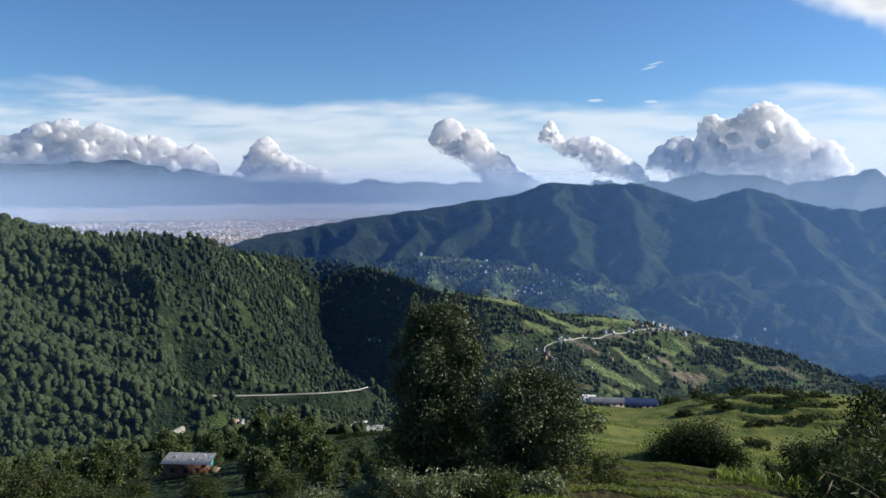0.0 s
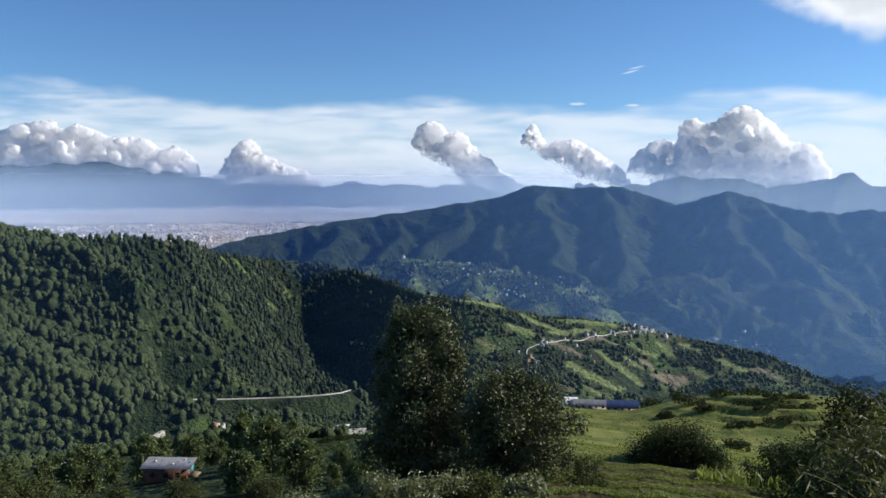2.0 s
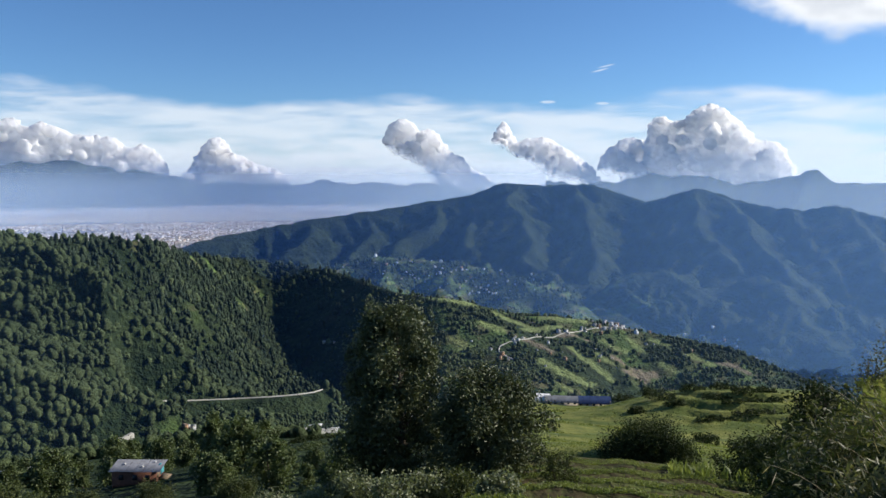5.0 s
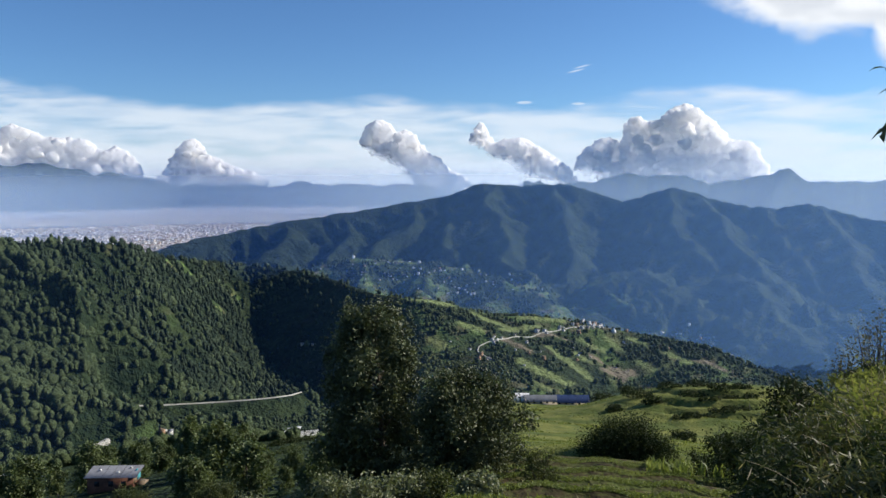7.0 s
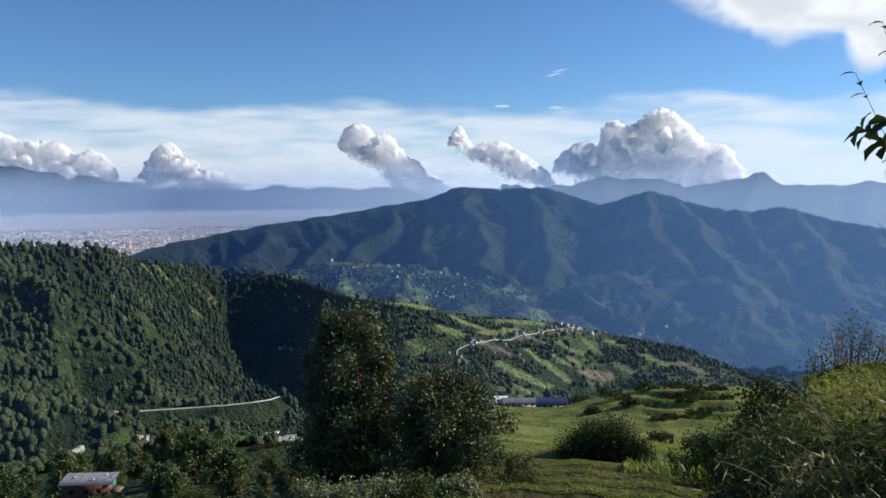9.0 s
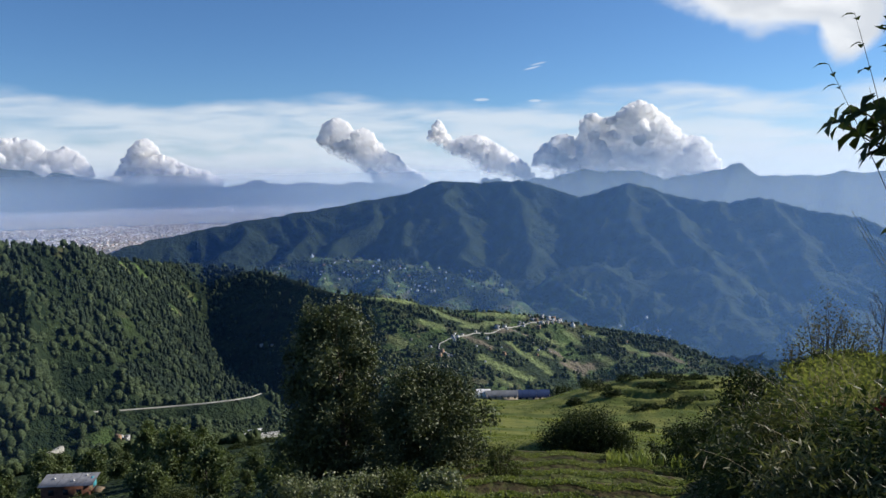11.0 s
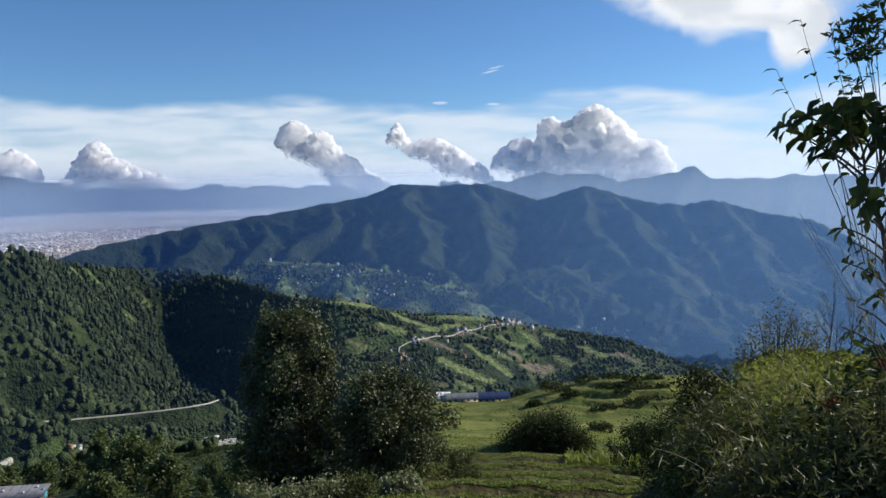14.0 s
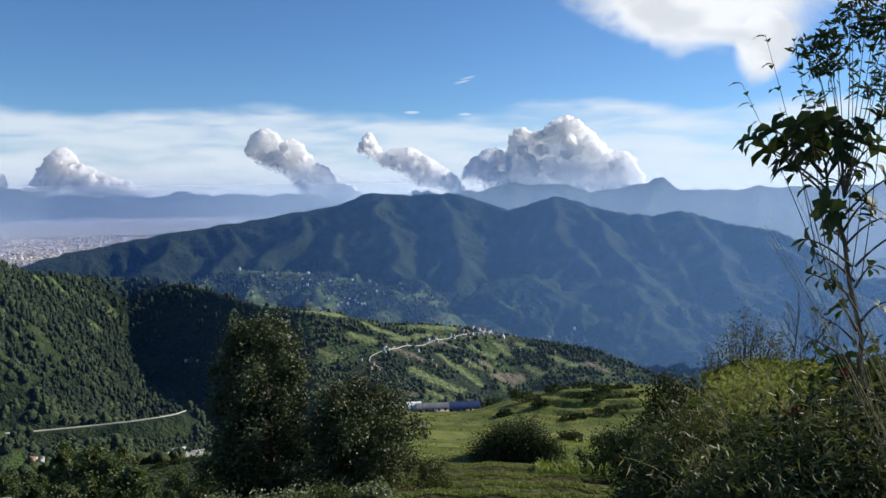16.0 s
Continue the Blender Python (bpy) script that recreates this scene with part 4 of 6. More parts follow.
def tree(name, base, h, profile, n_limbs, n_leaves, leaf, mat, label, seed, clump=0.32, category="tree", lean=(0, 0), hang=1.15, sprays=2):
    """A trunk with limbs and a crown of many leaves. profile: the crown's half-width at heights 0 to 1."""
    rng = np.random.RandomState(seed)
    root = new(name)
    root.location = base
    tagged(root, label, category)
    heights, widths = zip(*profile)
    pts, rad = [], []
    for k in range(9):
        t = k / 8
        pts.append((lean[0] * t * t + 0.05 * h * 0.3 * math.sin(3 * t + seed), lean[1] * t * t + 0.012 * h * math.cos(4 * t + seed), h * 0.95 * t - 0.3))
        rad.append(0.021 * h * (1 - t) ** 0.8 + 0.012)
    part("trunk", tube(pts, rad), M_BARK, root, "grey-brown trunk")
    limbs, tips = [], []
    for k in range(n_limbs):
        t = heights[0] + (0.97 - heights[0]) * ((k + rng.uniform(0, 1)) / n_limbs)
        w = float(np.interp(t, heights, widths)) * rng.uniform(0.6, 1.15)
        i = min(int(t / 0.95 * 8), 7)
        q = Vector(pts[i]).lerp(Vector(pts[i + 1]), min(1.0, t / 0.95 * 8 - i))
        a = rng.uniform(0, 6.283)
        out = Vector((math.cos(a), math.sin(a), 0))
        rise = rng.uniform(0.25, 0.7)
        bend = [q + out * w * u + Vector((0, 0, w * (rise * u - 0.35 * u * u))) + Vector(rng.normal(0, 0.04 * w, 3)) for u in (0, 0.3, 0.6, 0.85, 1.0)]
        limbs.append(tube(bend, [0.008 * h * (1 - t) + 0.012, 0.006 * h * (1 - t) + 0.01, 0.012, 0.009, 0.005], 5))
        for u in (0.35, 0.55, 0.7, 0.85, 1.0):
            j = min(int(u * 4), 3)
            for _ in range(sprays):
                tips.append(np.array(bend[j].lerp(bend[j + 1], u * 4 - j)) + rng.normal(0, 0.10, 3) * w)
    for q in limbs:
        part("limb", q, M_BARK, root)
    tips = np.array(tips)
    which = rng.randint(0, len(tips), n_leaves)
    spread = clump * float(np.max(widths))
    c = tips[which] + rng.normal(0, 1, (n_leaves, 3)) * (spread, spread, spread * hang) * rng.uniform(0.3, 1.0, (n_leaves, 1)) - (0, 0, spread * (hang - 1.15))
    part("crown", leaves(rng, c, leaf, leaf * 0.28), mat, root, "crown of small glossy leaves")
    return root


def on(az, r, sink=0.0):
    x, y = r * math.sin(radians(az)), r * math.cos(radians(az))
    return (x, y, float(height(np.array([x]), np.array([y]))[0]) - sink)




b = on(0.1, 35)
top = EYE + 35 * math.tan(radians(-9.1))
tree("alder_tree", b, top - b[2], [(0.03, 2.6), (0.3, 2.6), (0.5, 2.35), (0.7, 2.15), (0.88, 1.75), (1.0, 0.8)], 64, 60000, 0.17, M_BIRCH,
     "tall dark alder tree with small glinting leaves", 1, clump=0.12, hang=1.8, sprays=1)
b = on(6.9, 33)
top = EYE + 33 * math.tan(radians(-14.4))
tree("alder_tree", b, top - b[2], [(0.03, 2.2), (0.4, 2.45), (0.7, 2.3), (0.9, 1.7), (1.0, 0.9)], 52, 44000, 0.15, M_BIRCH,
     "broad rounded dark alder tree beside the taller one", 2, clump=0.13, hang=1.5, sprays=1)

# ---- trees and bushes of the middle distance ----


def shrub(name, base, w, h, n_stems, n_leaves, leaf, mat, label, seed, slim=0.28, category="bush", ragged=0.22, stem=0.02):
    """A bush: stems that fan out from the root and a billowing crown of leaves down to the ground."""
    rng = np.random.RandomState(seed)
    root = new(name)
    root.location = base
    tagged(root, label, category)
    tips = []
    for k in range(n_stems):
        a = 6.283 * (k + rng.uniform(0, 0.8)) / n_stems
        out = rng.uniform(0.35, 0.95)
        top = h * math.sqrt(max(0.05, 1 - out * out * 0.8)) * rng.uniform(0.75, 1.0)
        p = [Vector((0.1 * math.cos(a), 0.1 * math.sin(a), -0.15))]
        for u in (0.35, 0.7, 1.0):
            p.append(Vector((math.cos(a) * w * out * u, math.sin(a) * w * out * u, top * u ** 0.8)) + Vector(rng.normal(0, 0.04 * w, 3)))
        part("stem", tube(p, [stem * h, 0.7 * stem * h, 0.4 * stem * h, 0.2 * stem * h], 5), M_BARK, root)
        tips += [np.array(p[2]), np.array(p[3]), np.array(p[1])]
    for k in range(n_stems * 5):
        u = rng.normal(0, 1, 3)
        u /= np.linalg.norm(u)
        q = rng.uniform(0.7, 1.0) * np.array((w, w, h))
        tips.append(np.array((u[0] * q[0], u[1] * q[1], abs(u[2]) * q[2] * 0.9 + 0.04 * h)))
    tips = np.array(tips)
    which = rng.randint(0, len(tips), n_leaves)
    c = tips[which] + rng.normal(0, 1, (n_leaves, 3)) * ragged * min(w, h) * rng.uniform(0.3, 1.0, (n_leaves, 1))
    c[:, 2] = np.maximum(c[:, 2], 0.02)
    part("crown", leaves(rng, c, leaf, leaf * slim), mat, root)
    return root


M_DARK = foliage("dark_tree_leaves", (0.040, 0.062, 0.024), (0.145, 0.178, 0.072), 0.4, 0.3, 0.5, 0.25)
M_PALE = foliage("pale_leaves", (0.070, 0.088, 0.042), (0.255, 0.275, 0.160), 0.9, 0.3, 0.45, 0.3)
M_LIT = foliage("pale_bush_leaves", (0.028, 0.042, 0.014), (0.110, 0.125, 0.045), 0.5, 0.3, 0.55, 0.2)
MID_ROUND = [(0.06, 2.6), (0.35, 3.3), (0.65, 3.0), (0.88, 1.9), (1.0, 0.7)]
MID_TALL = [(0.1, 1.8), (0.4, 2.3), (0.7, 1.9), (0.9, 1.1), (1.0, 0.4)]
oak = tree("broadleaf_tree", on(-20.0, 128), 7.5, MID_ROUND, 22, 5200, 0.52, M_DARK, "dark rounded broadleaved tree on the slope below", 11, clump=0.17)
slim = tree("broadleaf_tree", on(-13.6, 118), 8.0, MID_TALL, 20, 5000, 0.50, M_DARK, "slender dark broadleaved tree on the slope below", 12, clump=0.17)
lit = tree("broadleaf_tree", on(-29.0, 62), 4.6, MID_ROUND, 20, 6000, 0.24, M_LIT, "olive-green leafy tree catching the sun", 13, clump=0.17)
for ob in (oak, slim, lit):
    ob["group"] = "trees below the path"
_t = random.Random(5)
for src, az, r, s in [(oak, -24.5, 120, 0.95), (oak, -17.2, 150, 0.9), (oak, -11.5, 105, 1.0), (oak, -8.6, 98, 0.5), (oak, -6.2, 92, 0.45), (slim, -10.0, 112, 0.8),
                      (slim, -4.4, 120, 0.5), (oak, -3.5, 80, 0.8), (slim, -26.8, 135, 0.8), (oak, -31.5, 130, 1.0), (slim, -22.5, 140, 0.7), (oak, -13.8, 78, 0.62),
                      (oak, -9.8, 72, 0.7), (slim, -7.0, 70, 0.36), (oak, -4.6, 64, 0.55), (lit, -22.5, 70, 0.62), (lit, -18.0, 64, 0.6), (lit, -12.0, 60, 0.6), (oak, -35, 110, 1.1),
                      (oak, -15.5, 175, 0.9), (slim, -12.8, 165, 0.9), (oak, -9.2, 160, 0.3), (oak, -29.0, 160, 0.9), (slim, -33, 170, 1.0), (oak, -26.0, 190, 0.9),
                      (slim, -3.6, 170, 0.8), (oak, -2.5, 140, 1.0), (oak, -20.5, 205, 0.8), (slim, -11.5, 210, 0.6), (lit, -25.5, 58, 0.7)]:
    m = Matrix.Translation(on(az, r, 0.3)) @ Matrix.Rotation(_t.uniform(0, 6.28), 4, "Z") @ Matrix.Scale(s, 4)
    copy_thing(src, m)

M_BUSHD = foliage("meadow_bush_leaves", (0.015, 0.026, 0.010), (0.062, 0.080, 0.026), 0.6, 0.2, 0.6, 0.12)
shrub("bush", on(18.9, 58), 2.1, 2.9, 10, 13000, 0.15, M_BUSHD, "wide dark rounded bush standing in the meadow", 21, ragged=0.34)
shrub("bush", on(17.0, 57), 1.7, 1.7, 8, 6500, 0.15, M_BUSHD, "low dark bush crowding against the wide meadow bush", 221, ragged=0.34)
shrub("bush", on(20.7, 57), 1.5, 2.0, 8, 6000, 0.15, M_BUSHD, "low dark bush crowding against the wide meadow bush", 222, ragged=0.34)
shrub("bush", on(24.1, 52), 1.3, 3.7, 7, 7000, 0.15, M_BUSHD, "upright dark bush at the meadow's edge", 22)
shrub("bush", on(26.3, 46), 2.0, 3.3, 8, 11000, 0.15, M_BUSHD, "low dark thicket below the bank", 23)
shrub("bush", on(28.4, 38), 1.9, 3.0, 8, 11000, 0.14, M_BUSHD, "low dark thicket below the bank", 24)
shrub("bush", on(25.0, 36), 1.3, 1.0, 7, 3000, 0.12, M_LIT, "low light green bush on the terrace", 25)
shrub("bush", on(12.3, 30), 0.75, 1.9, 7, 2600, 0.10, M_LIT, "thin light green bush at the meadow's corner", 26)
shrub("bush", on(10.6, 26), 0.95, 1.0, 7, 3000, 0.10, M_LIT, "pale leafy bush at the foot of the alders", 27)
shrub("bush", on(-1.0, 27), 1.2, 1.6, 7, 3600, 0.11, M_BIRCH, "pale leafy bush at the foot of the alders", 28)
shrub("bush", on(4.6, 26), 0.9, 0.9, 7, 2600, 0.10, M_LIT, "pale leafy bush at the foot of the alders", 29)
for k, (az, r, w, h) in enumerate([(-6.4, 33, 1.2, 1.5), (-3.2, 27, 1.0, 2.2), (-0.4, 25, 0.9, 2.0), (2.2, 26, 1.0, 1.5), (-9.5, 38, 1.5, 1.7), (8.0, 24, 0.8, 0.8)]):
    shrub("bush", on(az, r), w, h, 8, 3600, 0.13, M_PALE, "pale grey-green bush at the foot of the alders", 140 + k)
# the first five are added for the shaded bands of the terraces
for k, (az, r, w, h) in enumerate([(23.4, 176, 3.6, 1.3), (25.2, 178, 3.4, 1.2), (26.6, 182, 3.0, 1.1), (21.8, 186, 3.2, 1.2), (24.0, 189, 3.6, 1.1), (17.0, 205, 3.0, 2.6), (18.6, 200, 2.6, 2.4), (19.6, 180, 3.4, 2.2), (20.6, 172, 2.2, 1.8), (17.9, 170, 2.0, 1.4), (22.8, 130, 2.4, 1.6), (14.8, 290, 3.4, 2.8), (25.5, 120, 2.6, 1.7)]):
    shrub("bush", on(az, r), w, h, 6, 1600, 0.34, M_BUSHD, "dark bush between the terraces of the knoll", 40 + k)

for k in range(11):                                          # low bushes added along the knoll's scarps, standing in for their shaded bands
    az, r = ((22.6 + 0.85 * k, 158 + 1.6 * k) if k < 6 else (24.4 + 0.75 * (k - 6), 170 + 1.5 * (k - 6)))
    shrub("bush", on(az, r), 2.1 + 0.5 * math.sin(3.1 * k), 0.55 + 0.2 * math.sin(1.7 * k), 5, 800, 0.3, M_BUSHD, "low dark bush added on a knoll scarp to form its dark band", 240 + k)

for k in range(12):                                          # low thickets on the slope above the stream
    shrub("bush", on(-9.6 + 0.62 * k + 0.3 * math.sin(5.0 * k), 188 + 9 * (k * 5 % 9)), 3.0 + math.sin(2.0 * k), 1.3 + 0.3 * math.sin(3.0 * k), 7, 1500, 0.42, (M_DARK, M_BUSHD)[k % 2],
          "low dark thicket on the slope above the stream", 300 + k)

# ---- houses ----
M_ROOF = plain("zinc_roof", (0.30, 0.30, 0.31), 0.55, 1.2, 0.3, 0.2)
M_BLUE = plain("blue_roof", (0.030, 0.052, 0.125), 0.6, 0.5, 0.2, 0.2)
M_GREY = plain("grey_blue_roof", (0.16, 0.17, 0.185), 0.65, 0.5, 0.2, 0.0)
M_BRICK = plain("brick_wall", (0.16, 0.075, 0.05), 0.9, 2.0, 0.35, 0.0, 0.02)
M_TURQ = plain("turquoise_sheet", (0.10, 0.42, 0.50), 0.5, 1.0, 0.15)
M_WHITE = plain("whitewash", (0.78, 0.76, 0.72), 0.8, 0.6, 0.12)
M_CREAM = plain("cream_wall", (0.55, 0.47, 0.36), 0.85, 0.5, 0.2)
M_OCHRE = plain("ochre_wall", (0.42, 0.26, 0.15), 0.85, 0.5, 0.2)
M_PANE = plain("dark_pane", (0.03, 0.035, 0.04), 0.15, 1.0, 0.1)
M_TIMBER = plain("weathered_timber", (0.20, 0.15, 0.10), 0.85, 2.0, 0.3)
M_ROAD = plain("dusty_road", (0.46, 0.44, 0.38), 0.95, 0.05, 0.2)
M_STONE = plain("pale_stone_wall", (0.72, 0.70, 0.66), 0.9, 0.3, 0.3, 0.0, 0.05)


def box(x0, x1, y0, y1, z0, z1):
    v = np.array([(x, y, z) for x in (x0, x1) for y in (y0, y1) for z in (z0, z1)], float)
    f = np.array([(0, 1, 3), (0, 3, 2), (4, 6, 7), (4, 7, 5), (0, 4, 5), (0, 5, 1), (2, 3, 7), (2, 7, 6), (0, 2, 6), (0, 6, 4), (1, 5, 7), (1, 7, 3)])
    return v, f


def slab(corners, thick):
    """A plate over four corners, thick downwards."""
    v = np.array(list(corners) + [(x, y, z - thick) for x, y, z in corners], float)
    f = np.array([(0, 1, 2), (0, 2, 3), (4, 6, 5), (4, 7, 6), (0, 4, 5), (0, 5, 1), (1, 5, 6), (1, 6, 2), (2, 6, 7), (2, 7, 3), (3, 7, 4), (3, 4, 0)])
    return v, f


def corrugated(x0, x1, y0, z0, y1, z1, pitch=0.3, depth=0.03):
    """A wavy metal sheet from the eaves (y0, z0) to the ridge (y1, z1)."""
    n = max(2, int((x1 - x0) / pitch * 2))
    V, F = [], []
    for k in range(n + 1):
        x = x0 + (x1 - x0) * k / n
        d = depth * (k % 2)
        V += [(x, y0, z0 + d), (x, y1, z1 + d), (x, y0, z0 + d - 0.03), (x, y1, z1 + d - 0.03)]
    for k in range(n):
        a = 4 * k
        F += [(a, a + 4, a + 5), (a, a + 5, a + 1), (a + 2, a + 3, a + 7), (a + 2, a + 7, a + 6), (a, a + 2, a + 6), (a, a + 6, a + 4), (a + 1, a + 5, a + 7), (a + 1, a + 7, a + 3)]
    return np.array(V), np.array(F)


def farm_house():
    root = new("farm_house")
    tagged(root, "small brick farmhouse with a sloping zinc roof and turquoise end", "house")
    part("front_wall", box(-3.8, 3.8, -2.2, -1.95, -2.0, 2.0), M_BRICK, root)
    part("back_wall", box(-3.8, 3.8, 1.95, 2.2, -2.0, 2.5), M_BRICK, root)
    part("side_wall", box(-3.8, -3.55, -1.95, 1.95, -2.0, 2.05), M_BRICK, root)
    part("side_wall", box(3.55, 3.8, -1.95, 1.95, -2.0, 0.6), M_BRICK, root)
    part("side_panel", box(3.52, 3.84, 0.2, 2.18, 0.62, 2.45), M_TURQ, root, "turquoise sheet-metal end wall")
    part("side_panel", box(3.57, 3.80, -1.95, 0.18, 0.62, 2.0), M_TIMBER, root, "weathered timber boarding")
    part("awning", slab([(3.85, -1.2, 0.5), (5.3, -1.2, 0.2), (5.3, 1.9, 0.2), (3.85, 1.9, 0.5)], 0.06), M_TIMBER, root, "small brown awning")
    for x in (-2.2, 0.1, 2.2):
        part("window", box(x - 0.4, x + 0.4, -2.24, -2.18, 0.3, 1.2), M_PANE, root)
    for k in range(6):
        x = -4.2 + k * 1.45
        part("roof_sheet", corrugated(x, x + 1.43, -2.75, 1.92 + 0.012 * (k % 2), 2.6, 2.62 + 0.012 * (k % 2), 0.24), M_ROOF, root)
    for x, y in ((-2.5, 0.2), (0.8, -0.8), (2.4, 1.2)):
        part("roof_stone", box(x, x + 0.35, y, y + 0.3, 2.29 + 0.131 * y, 2.52 + 0.131 * y), M_STONE, root)
    part("rubble", box(3.9, 6.0, -2.4, -0.4, -2.0, -0.5), M_TIMBER, root, "brown lean-to beside the house")
    x, y, z = on(-18.9, 112)
    root.matrix_world = pose(x, y, z + 0.55, 0, 0, -4) @ Matrix.Diagonal((0.82, 0.60, 0.80, 1.0))
    return root


farm_house()


def shed(name, az, r, el, length, width, wall, rise, turn, roof, label, vault=False):
    root = new(name)
    tagged(root, label, "shed", "sheds beside the meadow")
    a, b = length / 2, width / 2
    part("front_wall", box(-a, a, -b, -b + 0.2, -1.5, wall), M_CREAM, root)
    part("back_wall", box(-a, a, b - 0.2, b, -1.5, wall), M_CREAM, root)
    part("end_wall", box(-a, -a + 0.2, -b + 0.2, b - 0.2, -1.5, wall + rise * 0.4), M_CREAM, root)
    part("end_wall", box(a - 0.2, a, -b + 0.2, b - 0.2, -1.5, wall + rise * 0.4), M_CREAM, root)
    if vault:
        V, F = [], []
        for k in range(9):
            t = math.pi * k / 8
            V += [(-a - 0.2, -b * math.cos(t) * 1.05, wall + rise * math.sin(t)), (a + 0.2, -b * math.cos(t) * 1.05, wall + rise * math.sin(t))]
        for k in range(8):
            F += [(2 * k, 2 * k + 1, 2 * k + 3), (2 * k, 2 * k + 3, 2 * k + 2)]
        part("roof", (np.array(V), np.array(F)), roof, root)
    else:
        n = max(2, int(length / 2.0))
        for k in range(n):
            x0, x1 = -a - 0.3 + (length + 0.6) * k / n, -a - 0.3 + (length + 0.6) * (k + 1) / n - 0.03
            part("roof_sheet", corrugated(x0, x1, -b - 0.4, wall - 0.1, 0.0, wall + rise, 0.5, 0.05), roof, root)
            part("roof_sheet", corrugated(x0, x1, b + 0.4, wall - 0.1, 0.03, wall + rise, 0.5, 0.05), roof, root)
        for k in range(n):
            x = -a + length * (k + 0.5) / n
            part("window", box(x - 0.4, x + 0.4, -b - 0.03, -b + 0.05, 0.6, 1.5), M_PANE, root)
    x, y, z = on(az, r)
    root.matrix_world = pose(x, y, z + 0.4, 0, 0, turn)


shed("shed", 14.7, 268, -16.45, 11.5, 7.0, 1.3, 1.7, -8, M_BLUE, "long low shed with a bright blue metal roof")
shed("shed", 12.35, 266, -16.6, 11.0, 6.5, 1.2, 1.4, -8, M_GREY, "long low shed with a grey-blue metal roof")
shed("shed", 10.95, 268, -16.4, 5.0, 6.0, 1.0, 1.6, -8, M_WHITE, "small vaulted shed with a white roof", True)


def cottage(walls, roof, label, storeys=2):
    """A village house: walls with windows and a pitched roof."""
    root = new("village_house")
    tagged(root, label, "house", "village houses")
    h = 2.6 * storeys
    part("wall", box(-3.4, 3.4, -2.4, 2.4, -3.0, h), walls, root)
    part("roof", slab([(-3.8, -2.9, h - 0.1), (3.8, -2.9, h - 0.1), (3.8, 0, h + 1.3), (-3.8, 0, h + 1.3)], 0.12), roof, root)
    part("roof", slab([(-3.8, 0, h + 1.31), (3.8, 0, h + 1.31), (3.8, 2.9, h - 0.1), (-3.8, 2.9, h - 0.1)], 0.12), roof, root)
    for k in range(storeys):
        for x in (-2.0, 0.0, 2.0):
            part("window", box(x - 0.45, x + 0.45, -2.46, -2.38, 0.8 + 2.6 * k, 2.0 + 2.6 * k), M_PANE, root)
        part("window", box(3.38, 3.46, -0.5, 0.5, 0.8 + 2.6 * k, 2.0 + 2.6 * k), M_PANE, root)
    return root


HOUSES = [cottage(M_WHITE, M_ROOF, "whitewashed village house with a zinc roof"), cottage(M_CREAM, M_ROOF, "cream village house with a grey roof", 1),
          cottage(M_OCHRE, M_TIMBER, "ochre mud-walled village house with a brown roof"), cottage(M_WHITE, M_GREY, "small white village house with a grey-blue roof", 1)]
# the first of each kind stands by the road on the spur; the rest follow
_h = random.Random(9)
spots = []


def hamlet(n, az, daz, el, d_el, r0, r1, size):
    for _ in range(n):
        a, r = sight(az + _h.gauss(0, daz), el + _h.gauss(0, d_el), r0, r1)
        spots.append((a, r, size))


for k in range(16):                                          # along the road on the spur
    u = _h.uniform(0, 1)
    hamlet(1, 8.0 + 9.0 * u, 0.2, -12.1 + 1.5 * u, 0.12, 650, 1150, 0.8)
hamlet(18, 15.8, 0.9, -10.95, 0.18, 650, 1150, 0.95)          # round the temple
hamlet(5, 8.2, 0.5, -13.2, 0.3, 650, 1150, 0.8)
hamlet(26, 13.0, 5.0, -12.5, 0.8, 650, 1150, 0.65)            # strewn over the slope
hamlet(6, -15.2, 0.7, -17.5, 0.25, 395, 440, 0.5)            # above the stream on the near valley side
hamlet(3, -4.6, 0.4, -12.1, 0.05, 700, 1150, 0.9)
hamlet(46, 2.6, 3.0, -7.0, 0.5, 1300, 1900, 0.85)            # hamlets on the knoll below the mountain
hamlet(24, 7.5, 2.2, -8.3, 0.4, 1250, 1900, 0.85)
hamlet(18, 22.0, 1.8, -11.3, 0.15, 1150, 1800, 0.9)          # at the mountain's foot
for k, (az, r, s) in enumerate(spots):
    m = Matrix.Translation(on(az, r, -0.3)) @ Matrix.Rotation(radians(_h.uniform(-50, 50)), 4, "Z") @ Matrix.Scale(s * _h.uniform(0.7, 1.1), 4)
    if k < len(HOUSES):
        HOUSES[k].matrix_world = m
    else:
        copy_thing(HOUSES[_h.choice((0, 0, 0, 1, 1, 2, 3, 3, 3))], m)


def lathe(profile, sides=16):
    V, F = [], []
    for rad, z in profile:
        for k in range(sides):
            a = 2 * math.pi * k / sides
            V.append((rad * math.cos(a), rad * math.sin(a), z))
    for i in range(len(profile) - 1):
        for k in range(sides):
            a, b = i * sides + k, i * sides + (k + 1) % sides
            F += [(a, b, b + sides), (a, b + sides, a + sides)]
    return np.array(V), np.array(F)


